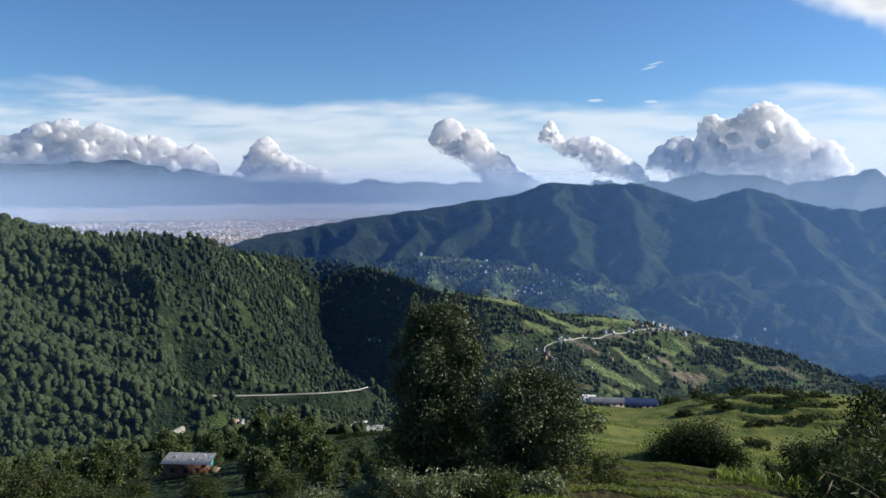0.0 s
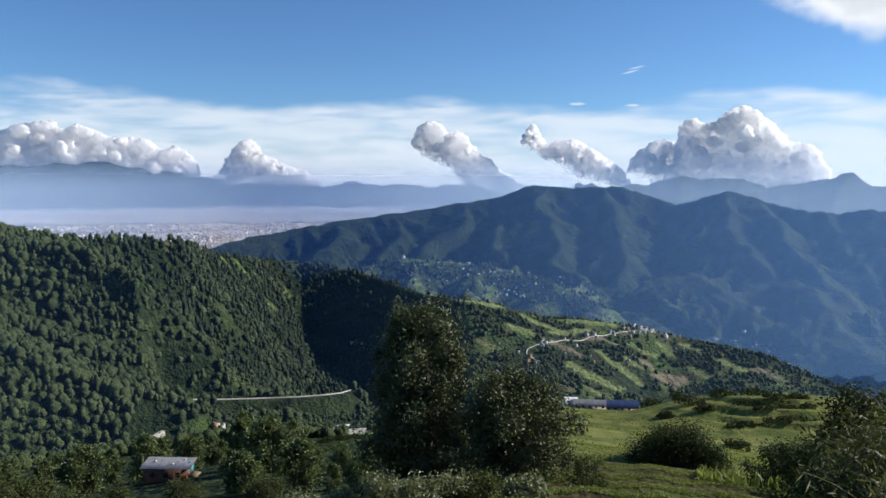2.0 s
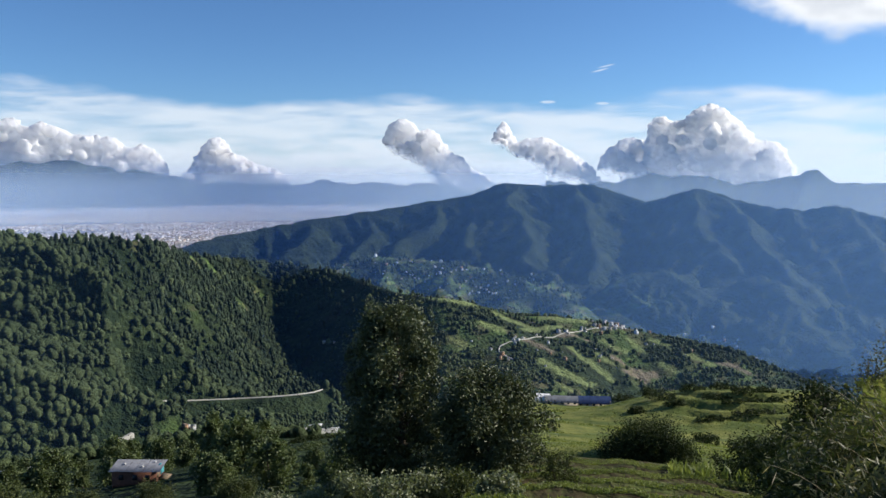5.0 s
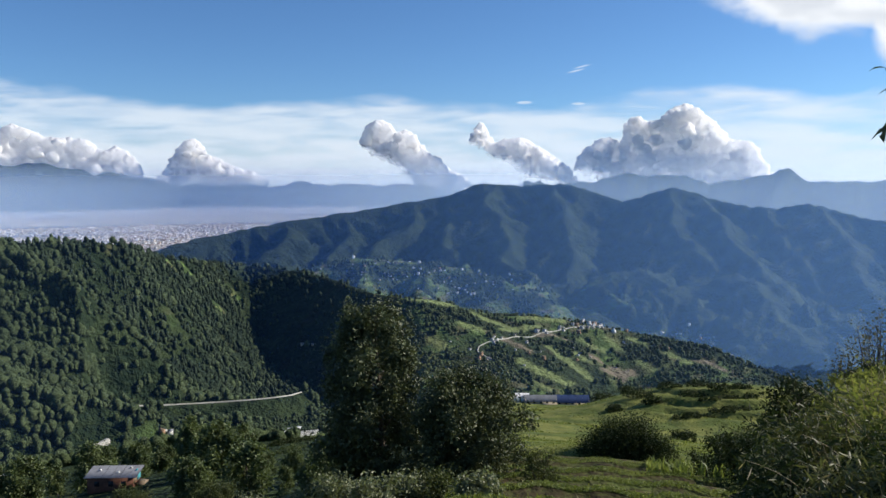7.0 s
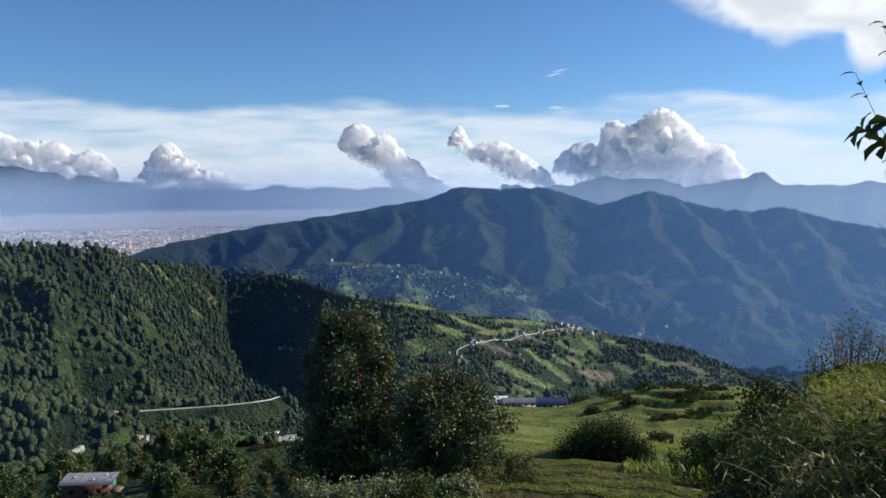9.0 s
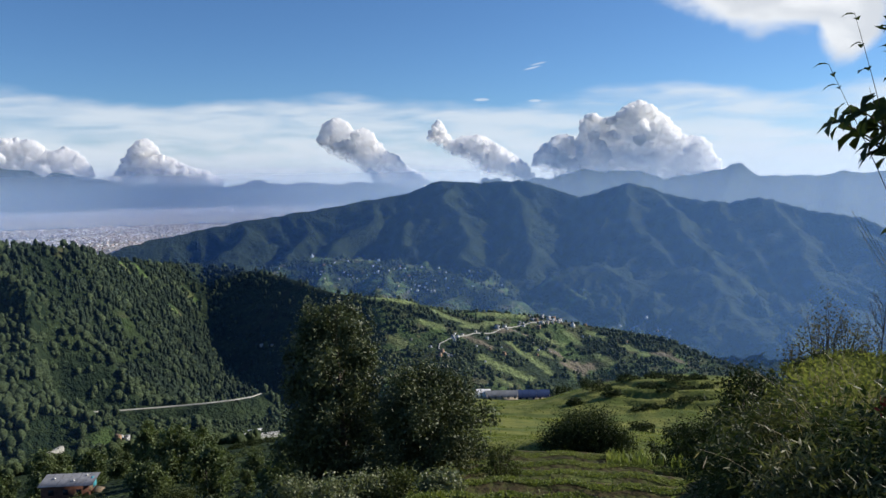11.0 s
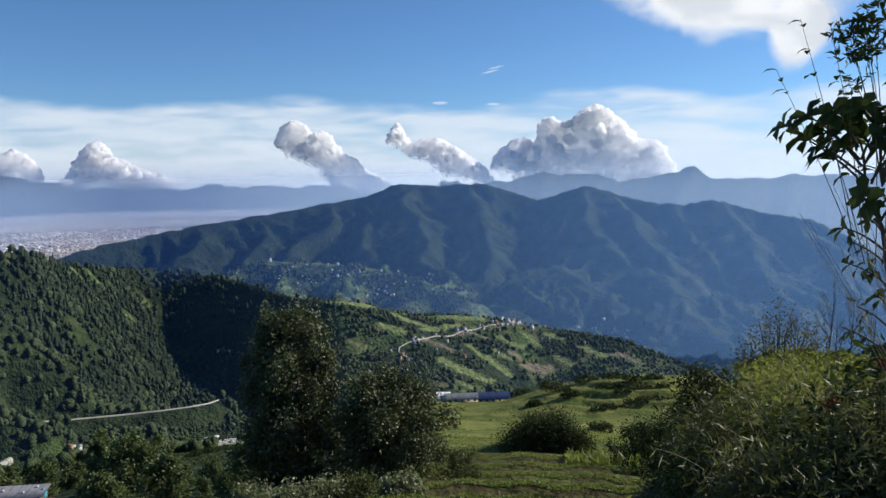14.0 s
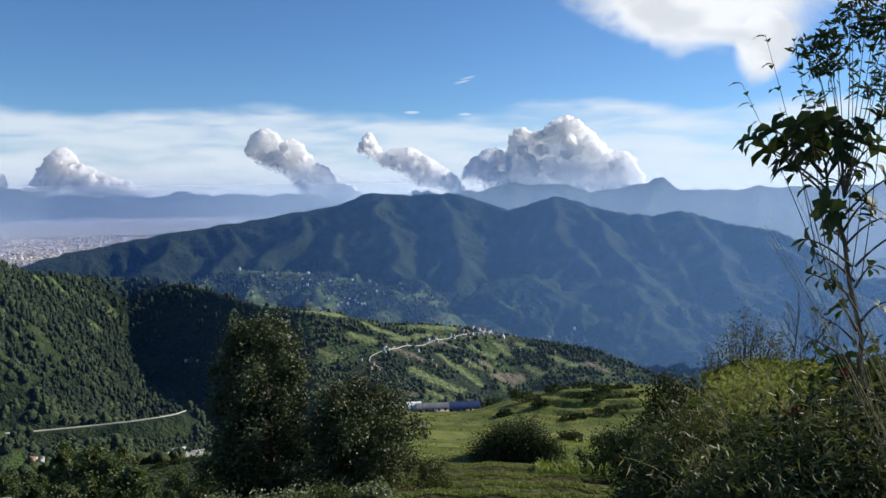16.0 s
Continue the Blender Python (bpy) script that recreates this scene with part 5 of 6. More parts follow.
def temple(az, r, s, label):
    root = new("temple")
    tagged(root, label, "temple")
    part("base", box(-3, 3, -3, 3, -3, 3.2), M_WHITE, root)
    part("dome", lathe([(2.6, 3.2), (2.7, 4.2), (2.2, 5.4), (1.2, 6.2), (0.9, 6.4)]), M_WHITE, root)
    part("spire", lathe([(0.9, 6.4), (0.7, 7.4), (0.35, 9.2), (0.05, 10.6)]), M_CREAM, root, "pale tapered spire")
    x, y, z = on(az, r)
    root.matrix_world = Matrix.Translation((x, y, z)) @ Matrix.Scale(s, 4)


temple(*sight(17.72, -11.0, 650, 1100), 0.85, "white domed hill temple with a pale spire")
temple(*sight(16.3, -10.7, 650, 1100), 0.6, "small white shrine with a pale spire")
temple(-1.65, 1748, 1.0, "white tower on top of the knoll")


# ---- roads ----


def road(name, width, label, lift=0.5, mat=None):
    mid = WAYS[name]
    run = np.gradient(mid, axis=0)
    run /= np.linalg.norm(run, axis=1)[:, None]
    off = np.stack([-run[:, 1], run[:, 0]], -1) * width / 2
    rows = []
    zc = height(mid[:, 0], mid[:, 1])
    for _ in range(3):
        zc[1:-1] = (zc[:-2] + 2 * zc[1:-1] + zc[2:]) / 4
    for s in (-1, 1):
        rows.append(np.column_stack([mid + off * s, zc + lift]))
    for s in (-1, 1):
        rows.append(np.column_stack([mid + off * s * 1.1, zc - 1.5]))
    n = len(mid)
    i = np.arange(n - 1)
    quads = np.concatenate([np.stack([a * n + i, a * n + i + 1, b * n + i + 1, b * n + i], -1) for a, b in ((0, 1), (2, 0), (1, 3))])
    return tagged(solid(name, np.concatenate(rows), quads, mat or M_ROAD), label, "road", kind="structure")


road("road_valley", 1.0, "pale dirt road cut across the foot of the wooded hill", 0.8)
road("road_spur", 0.7, "pale dirt road climbing along the terraced spur", 0.9)
road("road_lane", 1.0, "pale dirt lane dropping from the spur road", 1.4)
road("road_stream", 4.0, "short stretch of pale road among trees", 1.0)
road("road_bend", 4.0, "short stretch of pale road among trees", 1.0)
road("road_bank", 6.0, "pale stony track beside the stream", 1.2, M_STONE)


def stone_terrace(az, r, length, tall, turn):
    """A low retaining wall of pale field stones."""
    rng = np.random.RandomState(int(r))
    root = new("stone_terrace")
    tagged(root, "low retaining wall of pale stones by the stream", "wall", "stone terraces")
    x, y, z = on(az, r)
    c, s = math.cos(radians(turn)), math.sin(radians(turn))
    root.matrix_world = pose(x, y, z, 0, 0, turn)
    n = int(length / 1.1)
    for k in range(n):
        for row in range(int(tall / 0.6)):
            w, h = rng.uniform(0.42, 0.56), rng.uniform(0.5, 0.62)
            cx = -length / 2 + 1.1 * k + 0.55 * (row % 2)
            v, f = BALL[1]
            fall = float(height(np.array([x + cx * c]), np.array([y + cx * s]))[0]) - z
            v = v * (1 + rng.uniform(-0.12, 0.12, len(v)))[:, None] * (w * 1.1, 0.5, h * 0.62) + (cx, 0.25 * row + rng.uniform(-0.1, 0.1), fall + 0.25 + 0.6 * row)
            part("stone", (v, f), M_STONE, root)


stone_terrace(*sight(-5.3, -18.55, 300, 600), 13, 2.4, 25)
stone_terrace(*sight(-7.1, -18.30, 300, 600), 13, 1.8, 22)
stone_terrace(*sight(-6.0, -18.40, 300, 600), 6, 1.2, 8)


# ---- the town in the basin ----


def town():
    rng = np.random.RandomState(17)
    n = 17000
    az = np.radians(rng.uniform(-36, 0, n))
    r = np.sqrt(rng.uniform(2420 ** 2, 4450 ** 2, n))
    x, y = r * np.sin(az), r * np.cos(az)
    keep = fbm(x, y, 500, 3, seed=81) + rng.uniform(-0.5, 0.5, n) > -0.25
    x, y = x[keep], y[keep]
    z = height(x, y)
    ok = (z - 42 * sstep(np.hypot(x, y), 2500, 4100) < -180) & (np.hypot(x, y) > np.interp(np.degrees(np.arctan2(x, y)), [-19, -15.5, -10.2, -3.5], [2380, 2440, 2540, 2580]))
    x, y, z = x[ok], y[ok], z[ok]
    n = len(x)
    w, d, h = rng.uniform(2.5, 7, n), rng.uniform(2.5, 7, n), rng.uniform(1.5, 5.0, n) * np.where(rng.uniform(0, 1, n) < 0.05, 1.8, 1.0)
    grow = 0.72 + 0.25 * sstep(np.hypot(x, y), 2900, 3600)      # larger blocks in the far quarters
    w, d, h = w * grow, d * grow, h * grow
    v, f = box(-1, 1, -1, 1, 0, 1)
    V = v[None] * np.stack([w, d, h], -1)[:, None] + np.stack([x, y, z - 0.2], -1)[:, None]
    F = f[None] + (np.arange(n) * 8)[:, None, None]
    m, nt, p, out = material("town_walls")
    ramp = nt.nodes.new("ShaderNodeValToRGB")
    e = ramp.color_ramp.elements
    e[0].color, e[1].color = (0.36, 0.28, 0.23, 1), (0.95, 0.93, 0.90, 1)
    for q, c in ((0.25, (0.48, 0.38, 0.30, 1)), (0.55, (0.62, 0.55, 0.48, 1))):
        k = e.new(q)
        k.color = c
    nt.links.new(nt.nodes.new("ShaderNodeNewGeometry").outputs["Random Per Island"], ramp.inputs[0])
    nt.links.new(ramp.outputs[0], p.inputs["Base Color"])
    tagged(solid("town_buildings", V.reshape(-1, 3), F.reshape(-1, 3), m), "countless pale houses of a wide town in the basin", "buildings", kind="stuff")


town()


# ---- grass, weeds and shrubs of the meadow and the bank ----
M_GRASS = foliage("grass_blades", (0.090, 0.130, 0.026), (0.230, 0.245, 0.066), 0.35, 0.4, 0.5, 0.25)
M_BANK = foliage("bank_grass_blades", (0.080, 0.106, 0.028), (0.220, 0.228, 0.080), 0.4, 0.45, 0.85, 0.04)
M_STRAW = foliage("dry_straw", (0.16, 0.13, 0.075), (0.34, 0.29, 0.18), 0.8, 0.3, 0.6, 0.3)
M_BAMBOO = foliage("lance_leaves", (0.022, 0.031, 0.011), (0.165, 0.168, 0.072), 0.9, 0.3, 0.5, 0.2)
M_BIGLEAF = foliage("broad_leaves", (0.018, 0.030, 0.010), (0.066, 0.088, 0.028), 1.5, 0.25, 0.55, 0.12)
M_RED = plain("red_petals", (0.16, 0.02, 0.016), 0.6, 8.0, 0.2)


def blades(rng, foot, h, w):
    """Bent blades of grass, rooted at the given places."""
    n = len(foot)
    a = rng.uniform(0, 6.283, n)
    lean = rng.uniform(0.1, 0.75, n)
    L = (h * rng.uniform(0.55, 1.25, n))[:, None]
    out = np.stack([np.cos(a), np.sin(a), np.zeros(n)], -1)
    side = np.stack([-np.sin(a), np.cos(a), np.zeros(n)], -1) * (w * rng.uniform(0.7, 1.3, n))[:, None]
    up = np.array((0.0, 0.0, 1.0))
    mid = foot + L * 0.55 * up + out * L * (lean * 0.3)[:, None]
    tip = foot + L * (1.0 - 0.35 * lean)[:, None] * up + out * L * lean[:, None] * 0.9
    v = np.stack([foot - side, foot + side, mid + side * 0.8, mid - side * 0.8, tip], 1)
    b = (np.arange(n) * 5)[:, None]
    return v.reshape(-1, 3), np.concatenate([b + [0, 1, 2], b + [0, 2, 3], b + [3, 2, 4]], 0)


def sward(name, n, az0, az1, r0, r1, h, w, mat, label, seed, size=2.0, floor=-0.1, power=1.0, tilled_too=False):
    rng = np.random.RandomState(seed)
    az = np.radians(rng.uniform(az0, az1, n))
    r = r0 + (r1 - r0) * rng.uniform(0, 1, n) ** power
    x, y = r * np.sin(az), r * np.cos(az)
    k = fbm(x, y, size, 3, seed=seed)
    tilled = (r > 14) & (r < 56) & (az > radians(8)) & (az < radians(28)) & (rng.uniform(0, 1, n) < 0.97)
    ok = (k > floor) & (~tilled | tilled_too)
    x, y, k = x[ok], y[ok], k[ok]
    foot = np.stack([x, y, height(x, y) - 0.02], -1)
    v, f = blades(rng, foot, h * (0.6 + 0.9 * np.clip(k, 0, 1)), w)
    return tagged(solid(name, v, f, mat), label, "grass", kind="stuff")


sward("meadow_grass", 52000, 5, 31, 20, 90, 0.2, 0.022, M_GRASS, "rough green meadow grass on the shelves", 91, 3.0, -0.25, 1.3)
sward("far_meadow_grass", 24000, 8, 31, 75, 240, 0.36, 0.06, M_GRASS, "tussocks of rough grass on the knoll", 92, 9.0, 0.05)
sward("bank_grass", 42000, 29.5, 48, 10, 24, 0.42, 0.010, M_BANK, "sunlit yellow-green grass on the bank", 93, 1.6, -0.35)
sward("near_grass", 9000, 18, 48, 4.0, 8, 0.36, 0.008, M_GRASS, "tall grass beside the path", 94, 1.2, -0.2)
sward("straw", 1500, 27, 46, 6, 16, 0.75, 0.006, M_STRAW, "dry straw stalks among the grass", 95, 1.5, 0.1)


def lance_shrub(az, r, w, h, n, leaf, mat, label, seed):
    return shrub("shrub", on(az, r), w, h, 8, n, leaf, mat, label, seed, 0.10, "shrub", 0.26)


for k, (az, r, w, h, n) in enumerate([(30.4, 8.8, 0.55, 0.75, 900), (31.4, 8.6, 0.7, 0.95, 1200), (33.6, 7.6, 0.75, 0.85, 1200), (36.5, 7.0, 0.7, 0.8, 1000), (32.0, 6.6, 0.6, 0.75, 1000),
                                      (35.5, 5.8, 0.55, 0.65, 900), (39.5, 6.2, 0.55, 0.7, 1000), (42.5, 6.2, 0.7, 0.95, 1300), (45.0, 6.6, 0.9, 1.3, 1300)]):
    # left of bearing 33 a darker leaf colour stands in for the bank's shade
    lance_shrub(az, r, w, h, 3 * n, 0.095, (M_BUSHD if az < 33 else M_BAMBOO if k % 3 else M_BUSH), "tangled shrub with narrow drooping leaves on the bank", 60 + k)
shrub("shrub", on(42.2, 7.4), 0.7, 1.1, 9, 2600, 0.10, M_BUSH, "dense dark shrub under the broad-leaved bush", 75, 0.3, "shrub")
shrub("shrub", on(45.2, 7.8), 1.1, 1.6, 9, 3000, 0.10, M_BUSH, "dense dark shrub under the broad-leaved bush", 76, 0.3, "shrub")
for az, r, w, h in ((29.4, 15.5, 0.8, 0.4), (30.4, 12.5, 0.8, 0.4), (31.4, 11.0, 0.7, 0.4), (30.9, 14.5, 0.7, 0.3)):
    shrub("shrub", on(az, r), w, h, 8, 2600, 0.10, M_BUSH, "dense dark shrub at the foot of the bank", int(az * 10), 0.2, "shrub")
shrub("bush", on(29.9, 24), 0.9, 2.3, 9, 3000, 0.11, M_BUSHD, "small upright dark tree-like bush at the bank's end", 77)
shrub("bush", on(30.9, 23), 0.6, 1.7, 7, 1300, 0.10, M_BUSHD, "small upright dark tree-like bush at the bank's end", 78)


_w = random.Random(12)
for k in range(16):                                          # taller weeds and young bushes along the top of the bank
    az, r = 34.0 + 0.72 * k + _w.uniform(-0.3, 0.3), _w.uniform(15, 22)
    shrub("weed_clump", on(az, r), _w.uniform(0.5, 1.0), _w.uniform(0.12, 0.28) + 0.025 * k, 6, 3600, 0.06, (M_BANK, M_BANK, M_LIT)[k % 3], "clump of tall yellow-green weeds on the bank", 260 + k, 0.22, "weeds")


def wand(p0, p1, bow, r0, r1, n=7):
    p0, p1 = Vector(p0), Vector(p1)
    return tube([p0.lerp(p1, k / n) + Vector(bow) * math.sin(math.pi * k / n) for k in range(n + 1)], [r0 + (r1 - r0) * k / n for k in range(n + 1)], 5)


def rosette(rng, tip, ahead, n, length, width):
    """Broad leaves set round the end of a twig."""
    V, F, m = [], [], 0
    ahead = Vector(ahead).normalized()
    u = ahead.orthogonal().normalized()
    w = ahead.cross(u)
    for k in range(n):
        a = 2.4 * k + rng.uniform(-0.3, 0.3)
        out = (u * math.cos(a) + w * math.sin(a)) * rng.uniform(0.7, 1.0) + ahead * rng.uniform(0.0, 0.6) + Vector((0, 0, -0.1))
        out.normalize()
        side = out.cross(ahead).normalized()
        nrm = side.cross(out)
        L, W = length * rng.uniform(0.75, 1.15), width * rng.uniform(0.8, 1.1)
        b = Vector(tip) - ahead * rng.uniform(0, 0.10)
        spine = [b + out * L * t + nrm * L * 0.28 * (t - t * t * 1.5) + Vector((0, 0, -0.12 * L * t * t)) for t in (0, 0.3, 0.65, 1.0)]
        for t, q in zip((0.12, 0.62, 1.0, 0.05), spine):
            V += [q + side * W * t + nrm * W * t * 0.3, q, q - side * W * t + nrm * W * t * 0.3]
        for i in range(3):
            c = m + 3 * i
            F += [(c, c + 3, c + 4), (c, c + 4, c + 1), (c + 1, c + 4, c + 5), (c + 1, c + 5, c + 2)]
        m += 12
    return np.array([q[:] for q in V]), np.array(F)


def broad_bush():
    """A tall bush of broad glossy leaves on a crooked stem, with feathery sprays above and bare wands through it."""
    rng = np.random.RandomState(33)
    root = new("broadleaf_bush")
    tagged(root, "tall bush with dark broad leaves in rosettes and thin wands", "bush")
    R0 = 6.6
    foot = Vector(on(42.3, R0))
    root.location = foot

    def q(az, el, r=R0):
        return Vector(at(az, r, el)) - foot

    trunk = [q(42.3, -17), q(42.5, -10), q(41.7, -6.5), q(41.3, -3.6), q(40.3, -1.2), q(40.1, 1.2), q(39.4, 3.6)]
    part("trunk", tube(trunk, [0.020, 0.018, 0.017, 0.015, 0.012, 0.009, 0.006], 7), M_BARK, root, "crooked dark stem")
    ends = [(35.3, 3.3, 40.4, -0.5), (36.2, 2.6, 40.6, -1.2), (36.6, 3.9, 39.9, 0.8), (37.6, 2.9, 40.0, 0.4), (38.2, 4.0, 39.8, 1.6), (37.4, 1.8, 40.8, -1.6), (39.2, 3.0, 39.7, 1.4),
            (40.0, 4.2, 39.5, 3.0), (41.0, 3.2, 40.0, 0.8), (42.0, 4.0, 40.2, 0.5), (43.0, 2.8, 40.6, -0.6), (41.6, 1.6, 40.6, -0.8), (43.6, 4.6, 40.2, 0.6), (39.0, -3.6, 41.8, -5.4),
            (39.6, -4.6, 42.0, -6.4), (40.4, -3.0, 41.6, -4.4), (40.6, -6.2, 42.2, -8.4), (43.4, -2.2, 41.4, -4.0), (44.0, 0.6, 41.0, -2.4), (41.0, -7.8, 42.2, -9.6), (40.2, -1.4, 41.2, -3.0), (39.4, -6.0, 42.0, -7.6), (42.6, -1.0, 41.2, -3.2), (43.2, -5.0, 42.0, -6.8),
            (40.0, -8.8, 42.2, -10.4), (43.8, -7.6, 42.4, -9.0), (42.9, -9.6, 42.3, -11.6), (39.2, -10.2, 42.2, -12.0), (41.6, -11.2, 42.3, -12.6), (44.6, -3.0, 42.0, -5.4)]
    for k, (a1, e1, a0, e0) in enumerate(ends):
        p0, p1 = q(a0, e0), q(a1, e1, R0 + rng.uniform(-0.35, 0.35))
        limb = part("limb", wand(p0, p1, (0, 0, 0.03), 0.011, 0.005), M_BARK, root)
        small = e1 < -2
        part("rosette", rosette(rng, p1, p1 - p0, 6 if small else 8, 0.11 if small else 0.16, 0.026 if small else 0.050), M_BIGLEAF, limb, "rosette of broad dark leaves")
        if not small:
            mid = p0.lerp(p1, 0.6)
            part("rosette", rosette(rng, mid, p1 - p0, 4, 0.15, 0.046), M_BIGLEAF, limb)
    for k, (a1, e1, a0, e0, lf) in enumerate([(36.2, 10.0, 39.6, -4, 1), (34.8, 6.9, 40.0, -5.5, 1), (38.0, 9.4, 40.2, -4, 1), (37.2, 5.2, 40.4, -6, 0), (38.9, 5.5, 40.6, -6, 0), (41.4, 10.0, 41.4, -6, 0),
                                              (42.6, 8.0, 41.8, -6, 0), (40.3, 8.2, 41.0, -6, 0), (43.4, 10.5, 42.4, -6, 0)]):
        p0, p1 = q(a0, e0, R0 - 0.3), q(a1, e1, R0 - 0.3)
        w = part("wand", wand(p0, p1, (0.03, 0, -0.02), 0.0042, 0.0016), M_BARK, root, "thin bare upright wand")
        if lf:
            for t in (0.78, 0.9, 1.0):
                part("leaf", rosette(rng, p0.lerp(p1, t), p1 - p0, 2, 0.10, 0.026), M_BUSH, w)
    c = []
    for a, e, n, s in ((39.0, 8.9, 60, 0.05), (39.7, 9.6, 70, 0.06), (40.4, 9.1, 80, 0.06), (39.3, 7.6, 60, 0.05), (40.2, 7.9, 60, 0.06), (39.5, 5.8, 36, 0.05),
                       (41.2, 10.8, 80, 0.07), (42.2, 11.6, 100, 0.09), (42.6, 9.6, 100, 0.08), (43.4, 10.6, 120, 0.10), (43.0, 6.6, 110, 0.09), (44.4, 8.6, 150, 0.14), (44.6, 5.0, 120, 0.12)):
        p = np.array(q(a, e)[:])
        c.append(p + rng.normal(0, s, (n, 3)) * (1, 1, 0.8))
        b = q(41.2, -1.0)
        part("branch", wand(b, Vector(p), (0.02, 0, 0.05), 0.005, 0.0018), M_BARK, root)
    part("feathery_crown", leaves(rng, np.concatenate(c), 0.085, 0.012, 0.35), M_BIGLEAF, root, "feathery sprays of small dark leaflets")


broad_bush()


def bare_sapling(az, r, h, seed, label="leafless grey sapling with thin forked twigs"):
    rng = np.random.RandomState(seed)
    root = new("sapling")
    root.location = on(az, r)
    tagged(root, label, "sapling", "saplings on the bank")
    p = [Vector((0.02 * h * math.sin(2 * t + seed), 0.02 * h * math.cos(3 * t), h * t)) for t in (-0.05, 0.25, 0.5, 0.75, 1.0)]
    part("trunk", tube(p, [0.010 * h, 0.008 * h, 0.006 * h, 0.004 * h, 0.002 * h], 6), M_BARK, root)
    for k in range(13):
        t = rng.uniform(0.15, 0.95)
        a = rng.uniform(0, 6.283)
        b = Vector((0, 0, h * t))
        L = h * (1.05 - t) * rng.uniform(0.4, 0.65)
        e = b + Vector((math.cos(a) * L * 0.6, math.sin(a) * L * 0.6, L))
        twig = part("twig", wand(b, e, (0, 0, -0.04 * L), 0.006 * h * (1.1 - t), 0.0015 * h, 4), M_BARK, root)
        for _ in range(2):
            m = b.lerp(e, rng.uniform(0.4, 0.8))
            part("twig", wand(m, m + Vector(rng.normal(0, 0.12, 3)) * h * 0.5 + Vector((0, 0, 0.10 * h)), (0, 0, 0), 0.0025 * h, 0.001 * h, 3), M_BARK, twig)


def leafy_sapling(az, r, h, seed):
    """A thin many-stemmed sapling that still bears some brownish leaves."""
    return shrub("sapling", on(az, r), 0.32 * h, h, 7, 260, 0.075, M_TWIGLEAF, "thin upright sapling with sparse brownish leaves", seed, 0.3, "sapling", 0.3, 0.009)


M_TWIGLEAF = foliage("withered_leaves", (0.060, 0.058, 0.030), (0.150, 0.135, 0.075), 0.9, 0.3, 0.7, 0.1)
for k, (az, r, h) in enumerate([(33.2, 20, 1.3), (34.3, 21, 1.7), (35.2, 20, 1.9), (36.3, 21, 1.5), (37.2, 20, 1.2)]):
    leafy_sapling(az, r, h, 400 + k)["group"] = "saplings on the bank"
for k, (az, r, h) in enumerate([(38.3, 21, 2.1), (39.5, 22, 1.9), (34.5, 21.5, 1.2), (35.9, 21, 1.1), (38.7, 20, 1.3), (40.9, 21, 1.6)]):
    bare_sapling(az, r, h, 100 + k)


def stalks():
    """Pale dry stalks leaning out of the bank."""
    rng = np.random.RandomState(44)
    for k in range(16):
        root = new("dry_stalk")
        tagged(root, "long pale dry grass stalk leaning out of the bank", "stalk", "dry stalks")
        az, r = rng.uniform(33, 43), rng.uniform(5.6, 7.2)
        root.location = on(az, r)
        L = rng.uniform(0.8, 1.7)
        a = rng.uniform(-2.9, -2.2) if k % 3 else rng.uniform(-0.4, 0.6)
        tip = Vector((math.cos(a) * L * 0.75, -abs(math.sin(a)) * L * 0.25, L * rng.uniform(0.5, 0.75)))
        part("stem", wand((0, 0, -0.05), tip, (0, 0, 0.10 * L), 0.0042, 0.0016), M_STRAW, root)
        c = np.array([Vector((0, 0, -0.05)).lerp(tip, t)[:] for t in rng.uniform(0.3, 1.0, 5)])
        for q in c:
            part("blade", leaves(rng, q[None], 0.15, 0.004, 0.5), M_STRAW, root)


stalks()
for k, (az, r, e) in enumerate([(41.4, 6.0, -12.5), (38.6, 6.2, -15.2)]):
    root = new("red_flower")
    tagged(root, "small red flower head among the shrubs", "flower", "red flowers")
    root.location = on(az, r)
    h = at(az, r, e)[2] - root.location[2]
    part("stem", wand((0, 0, -0.03), (0.02, 0, max(0.15, h)), (0.02, 0, 0), 0.004, 0.003), M_BUSH, root)
    c = np.tile(np.array([[0.02, 0, max(0.15, h)]]), (14, 1)) + np.random.RandomState(k).normal(0, 0.02, (14, 3))
    part("petals", leaves(np.random.RandomState(k), c, 0.045, 0.014, -0.4), M_RED, root, "red petals")


# ---- crops along the edges of the near shelves ----


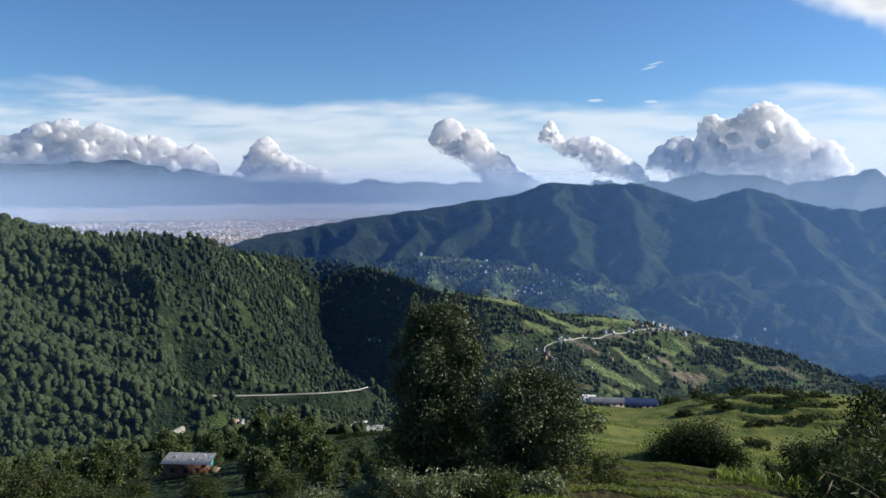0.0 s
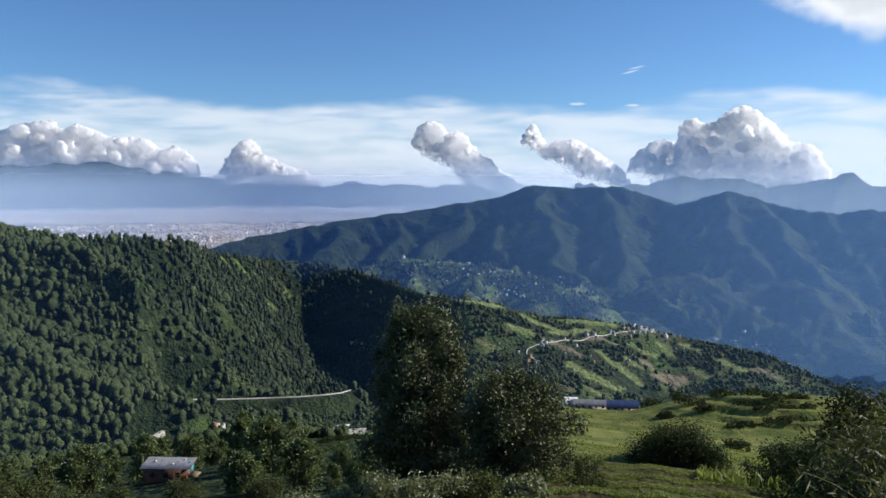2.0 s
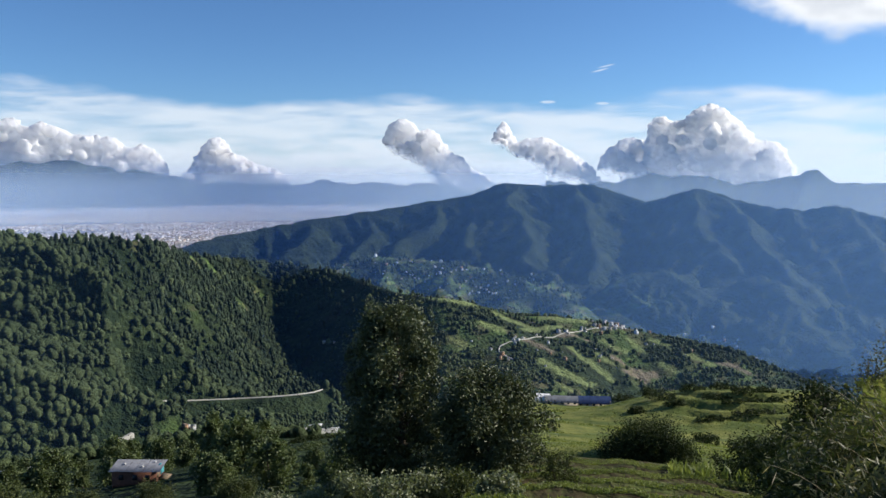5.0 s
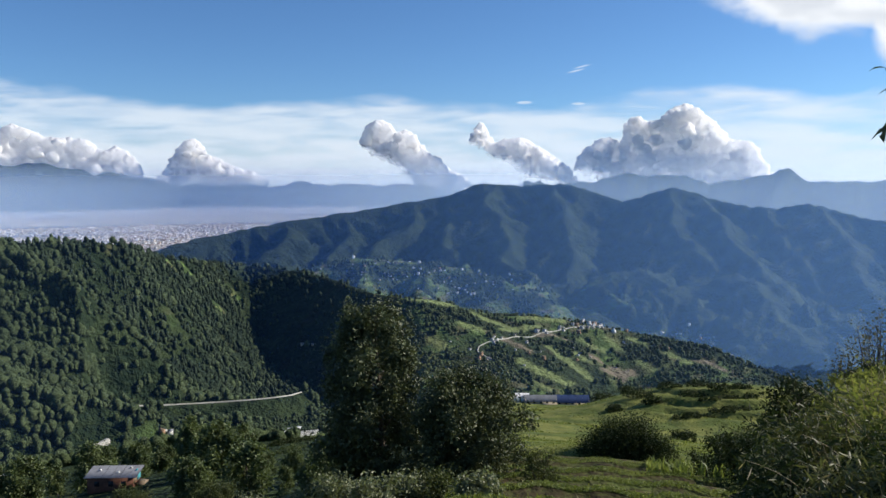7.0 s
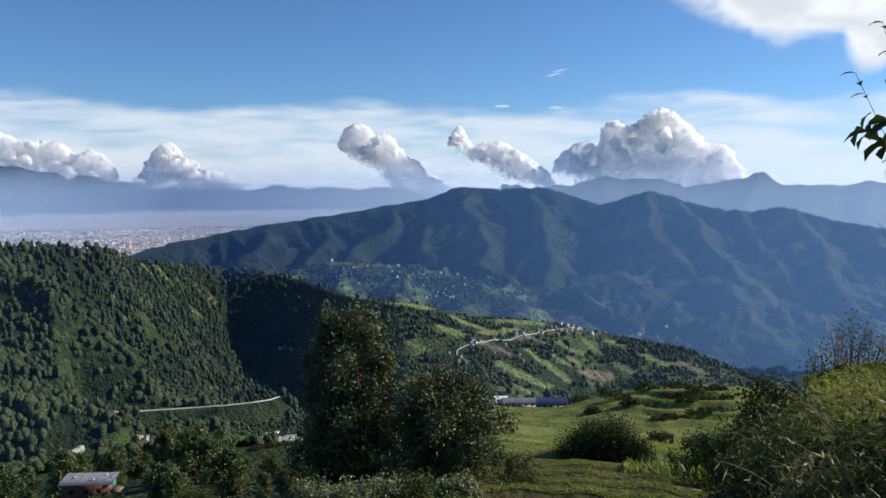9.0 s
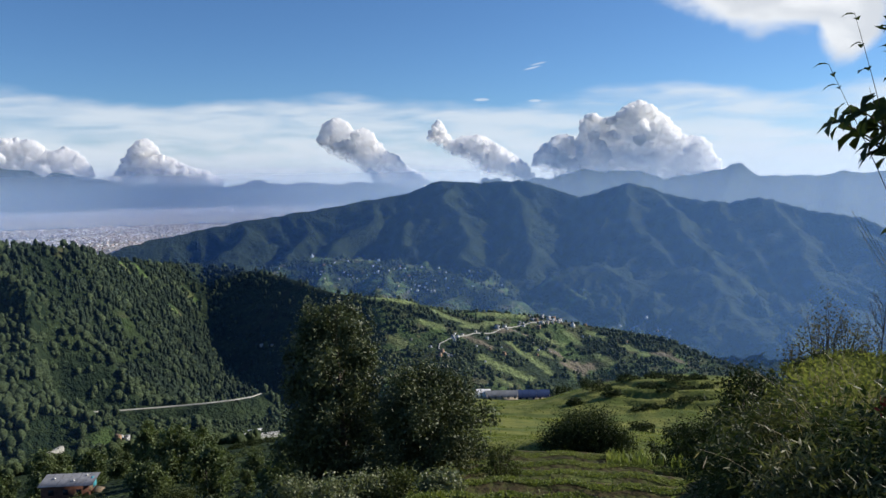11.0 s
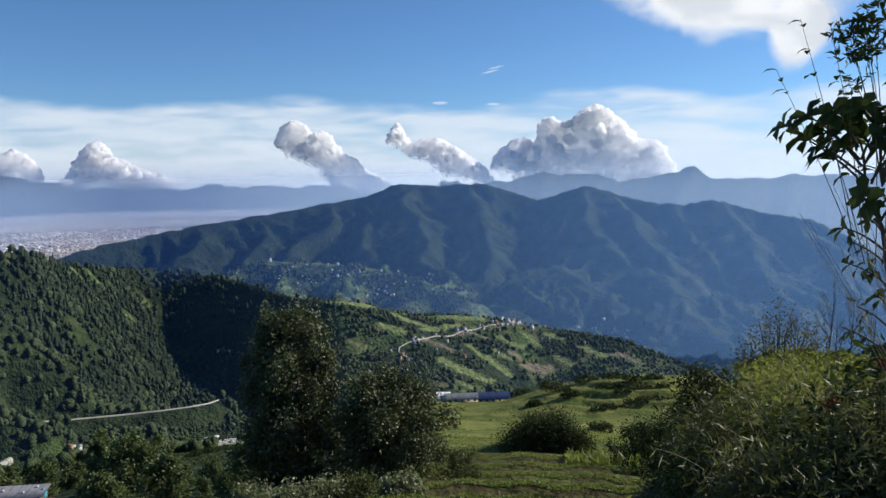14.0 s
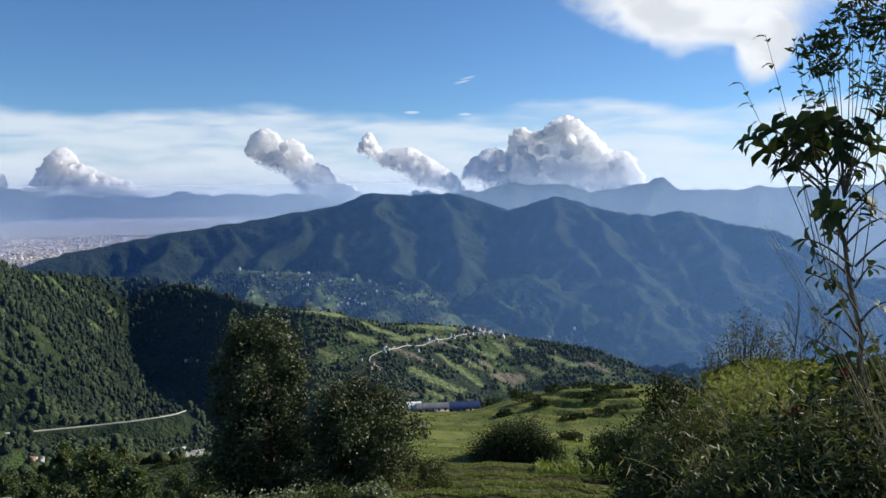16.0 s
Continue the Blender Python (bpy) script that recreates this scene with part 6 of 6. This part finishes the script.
def crop_row(k, r, az0, az1):
    """A leafy row of crops that follows the shelf."""
    rng = np.random.RandomState(200 + k)
    n = int(150 * (az1 - az0) * r / 20)
    u = rng.uniform(0, 1, n)
    az = np.radians(az0 + (az1 - az0) * u)
    q = r * np.exp(0.222 * (rng.uniform(-0.13, -0.04, n) + 0.03 * np.sin(u * 23 + k)))
    x, y = q * np.sin(az), q * np.cos(az)
    tuft = 0.55 + 0.6 * np.clip(fbm(x, y, 1.2, 2, seed=300 + k) + 0.4, 0, 1)
    c = np.stack([x, y, height(x, y) + 0.01 + rng.uniform(0, 0.045, n) * tuft], -1)
    v, f = leaves(rng, c, 0.07, 0.028, -0.1)
    tagged(solid("crop_row", v, f, M_CROP), "leafy green crop row along a terrace edge", "crops", "crop rows on the terrace", kind="stuff")


M_CROP = foliage("crop_leaves", (0.100, 0.142, 0.036), (0.285, 0.315, 0.100), 0.5, 0.35, 0.5, 0.25)
for k, (a0, a1) in enumerate([(9, 23), (8, 25), (8, 26), (8, 27), (9, 27), (10, 27)]):
    crop_row(k, 16.6 * math.exp(0.222 * k), a0, a1)
sward("tall_crop", 2600, 20.3, 26.6, 40, 50, 1.0, 0.05, M_CROP, "stand of tall bright green leafy crop on a shelf", 96, 3.0, -0.4, tilled_too=True)


shrub("weed_plant", on(26.0, 5.5), 0.28, 1.0, 6, 90, 0.24, M_CROP, "tall weed with long pale green leaves beside the path", 97, 0.11, "weed", 0.3)
shrub("weed_plant", on(24.6, 5.9), 0.22, 0.75, 5, 70, 0.20, M_CROP, "tall weed with long pale green leaves beside the path", 98, 0.11, "weed", 0.3)


def bank_weeds():
    rng = np.random.RandomState(66)
    n = 520
    az = np.radians(rng.uniform(29.5, 47, n))
    r = rng.uniform(9.5, 23, n)
    x, y = r * np.sin(az), r * np.cos(az)
    c = np.repeat(np.stack([x, y, height(x, y)], -1), 16, 0)
    c = c + rng.normal(0, 1, c.shape) * (0.12, 0.12, 0.10) + (0, 0, 0.26)
    v, f = leaves(rng, c, 0.09, 0.022, 0.1)
    tagged(solid("bank_weeds", v, f, M_BANK), "yellow-green leafy weeds growing over the bank", "weeds", kind="stuff")


bank_weeds()


def leaning_canes():
    """Pale canes that lean through the broad-leaved bush."""
    rng = np.random.RandomState(77)
    for k in range(18):
        root = new("dry_stalk")
        tagged(root, "thin pale cane leaning through the bush", "stalk", "dry stalks")
        a0, a1 = rng.uniform(45.5, 50.0), rng.uniform(36.2, 41.5)
        r = rng.uniform(5.8, 6.4)
        base = Vector(on(a0, r))
        root.location = base
        tip = Vector(at(a1, r, rng.uniform(-6.5, 1.0))) - base
        part("stem", wand((0, 0, -0.05), tip, (0.02, 0, 0.05), 0.0034, 0.0014), M_STRAW, root)


leaning_canes()
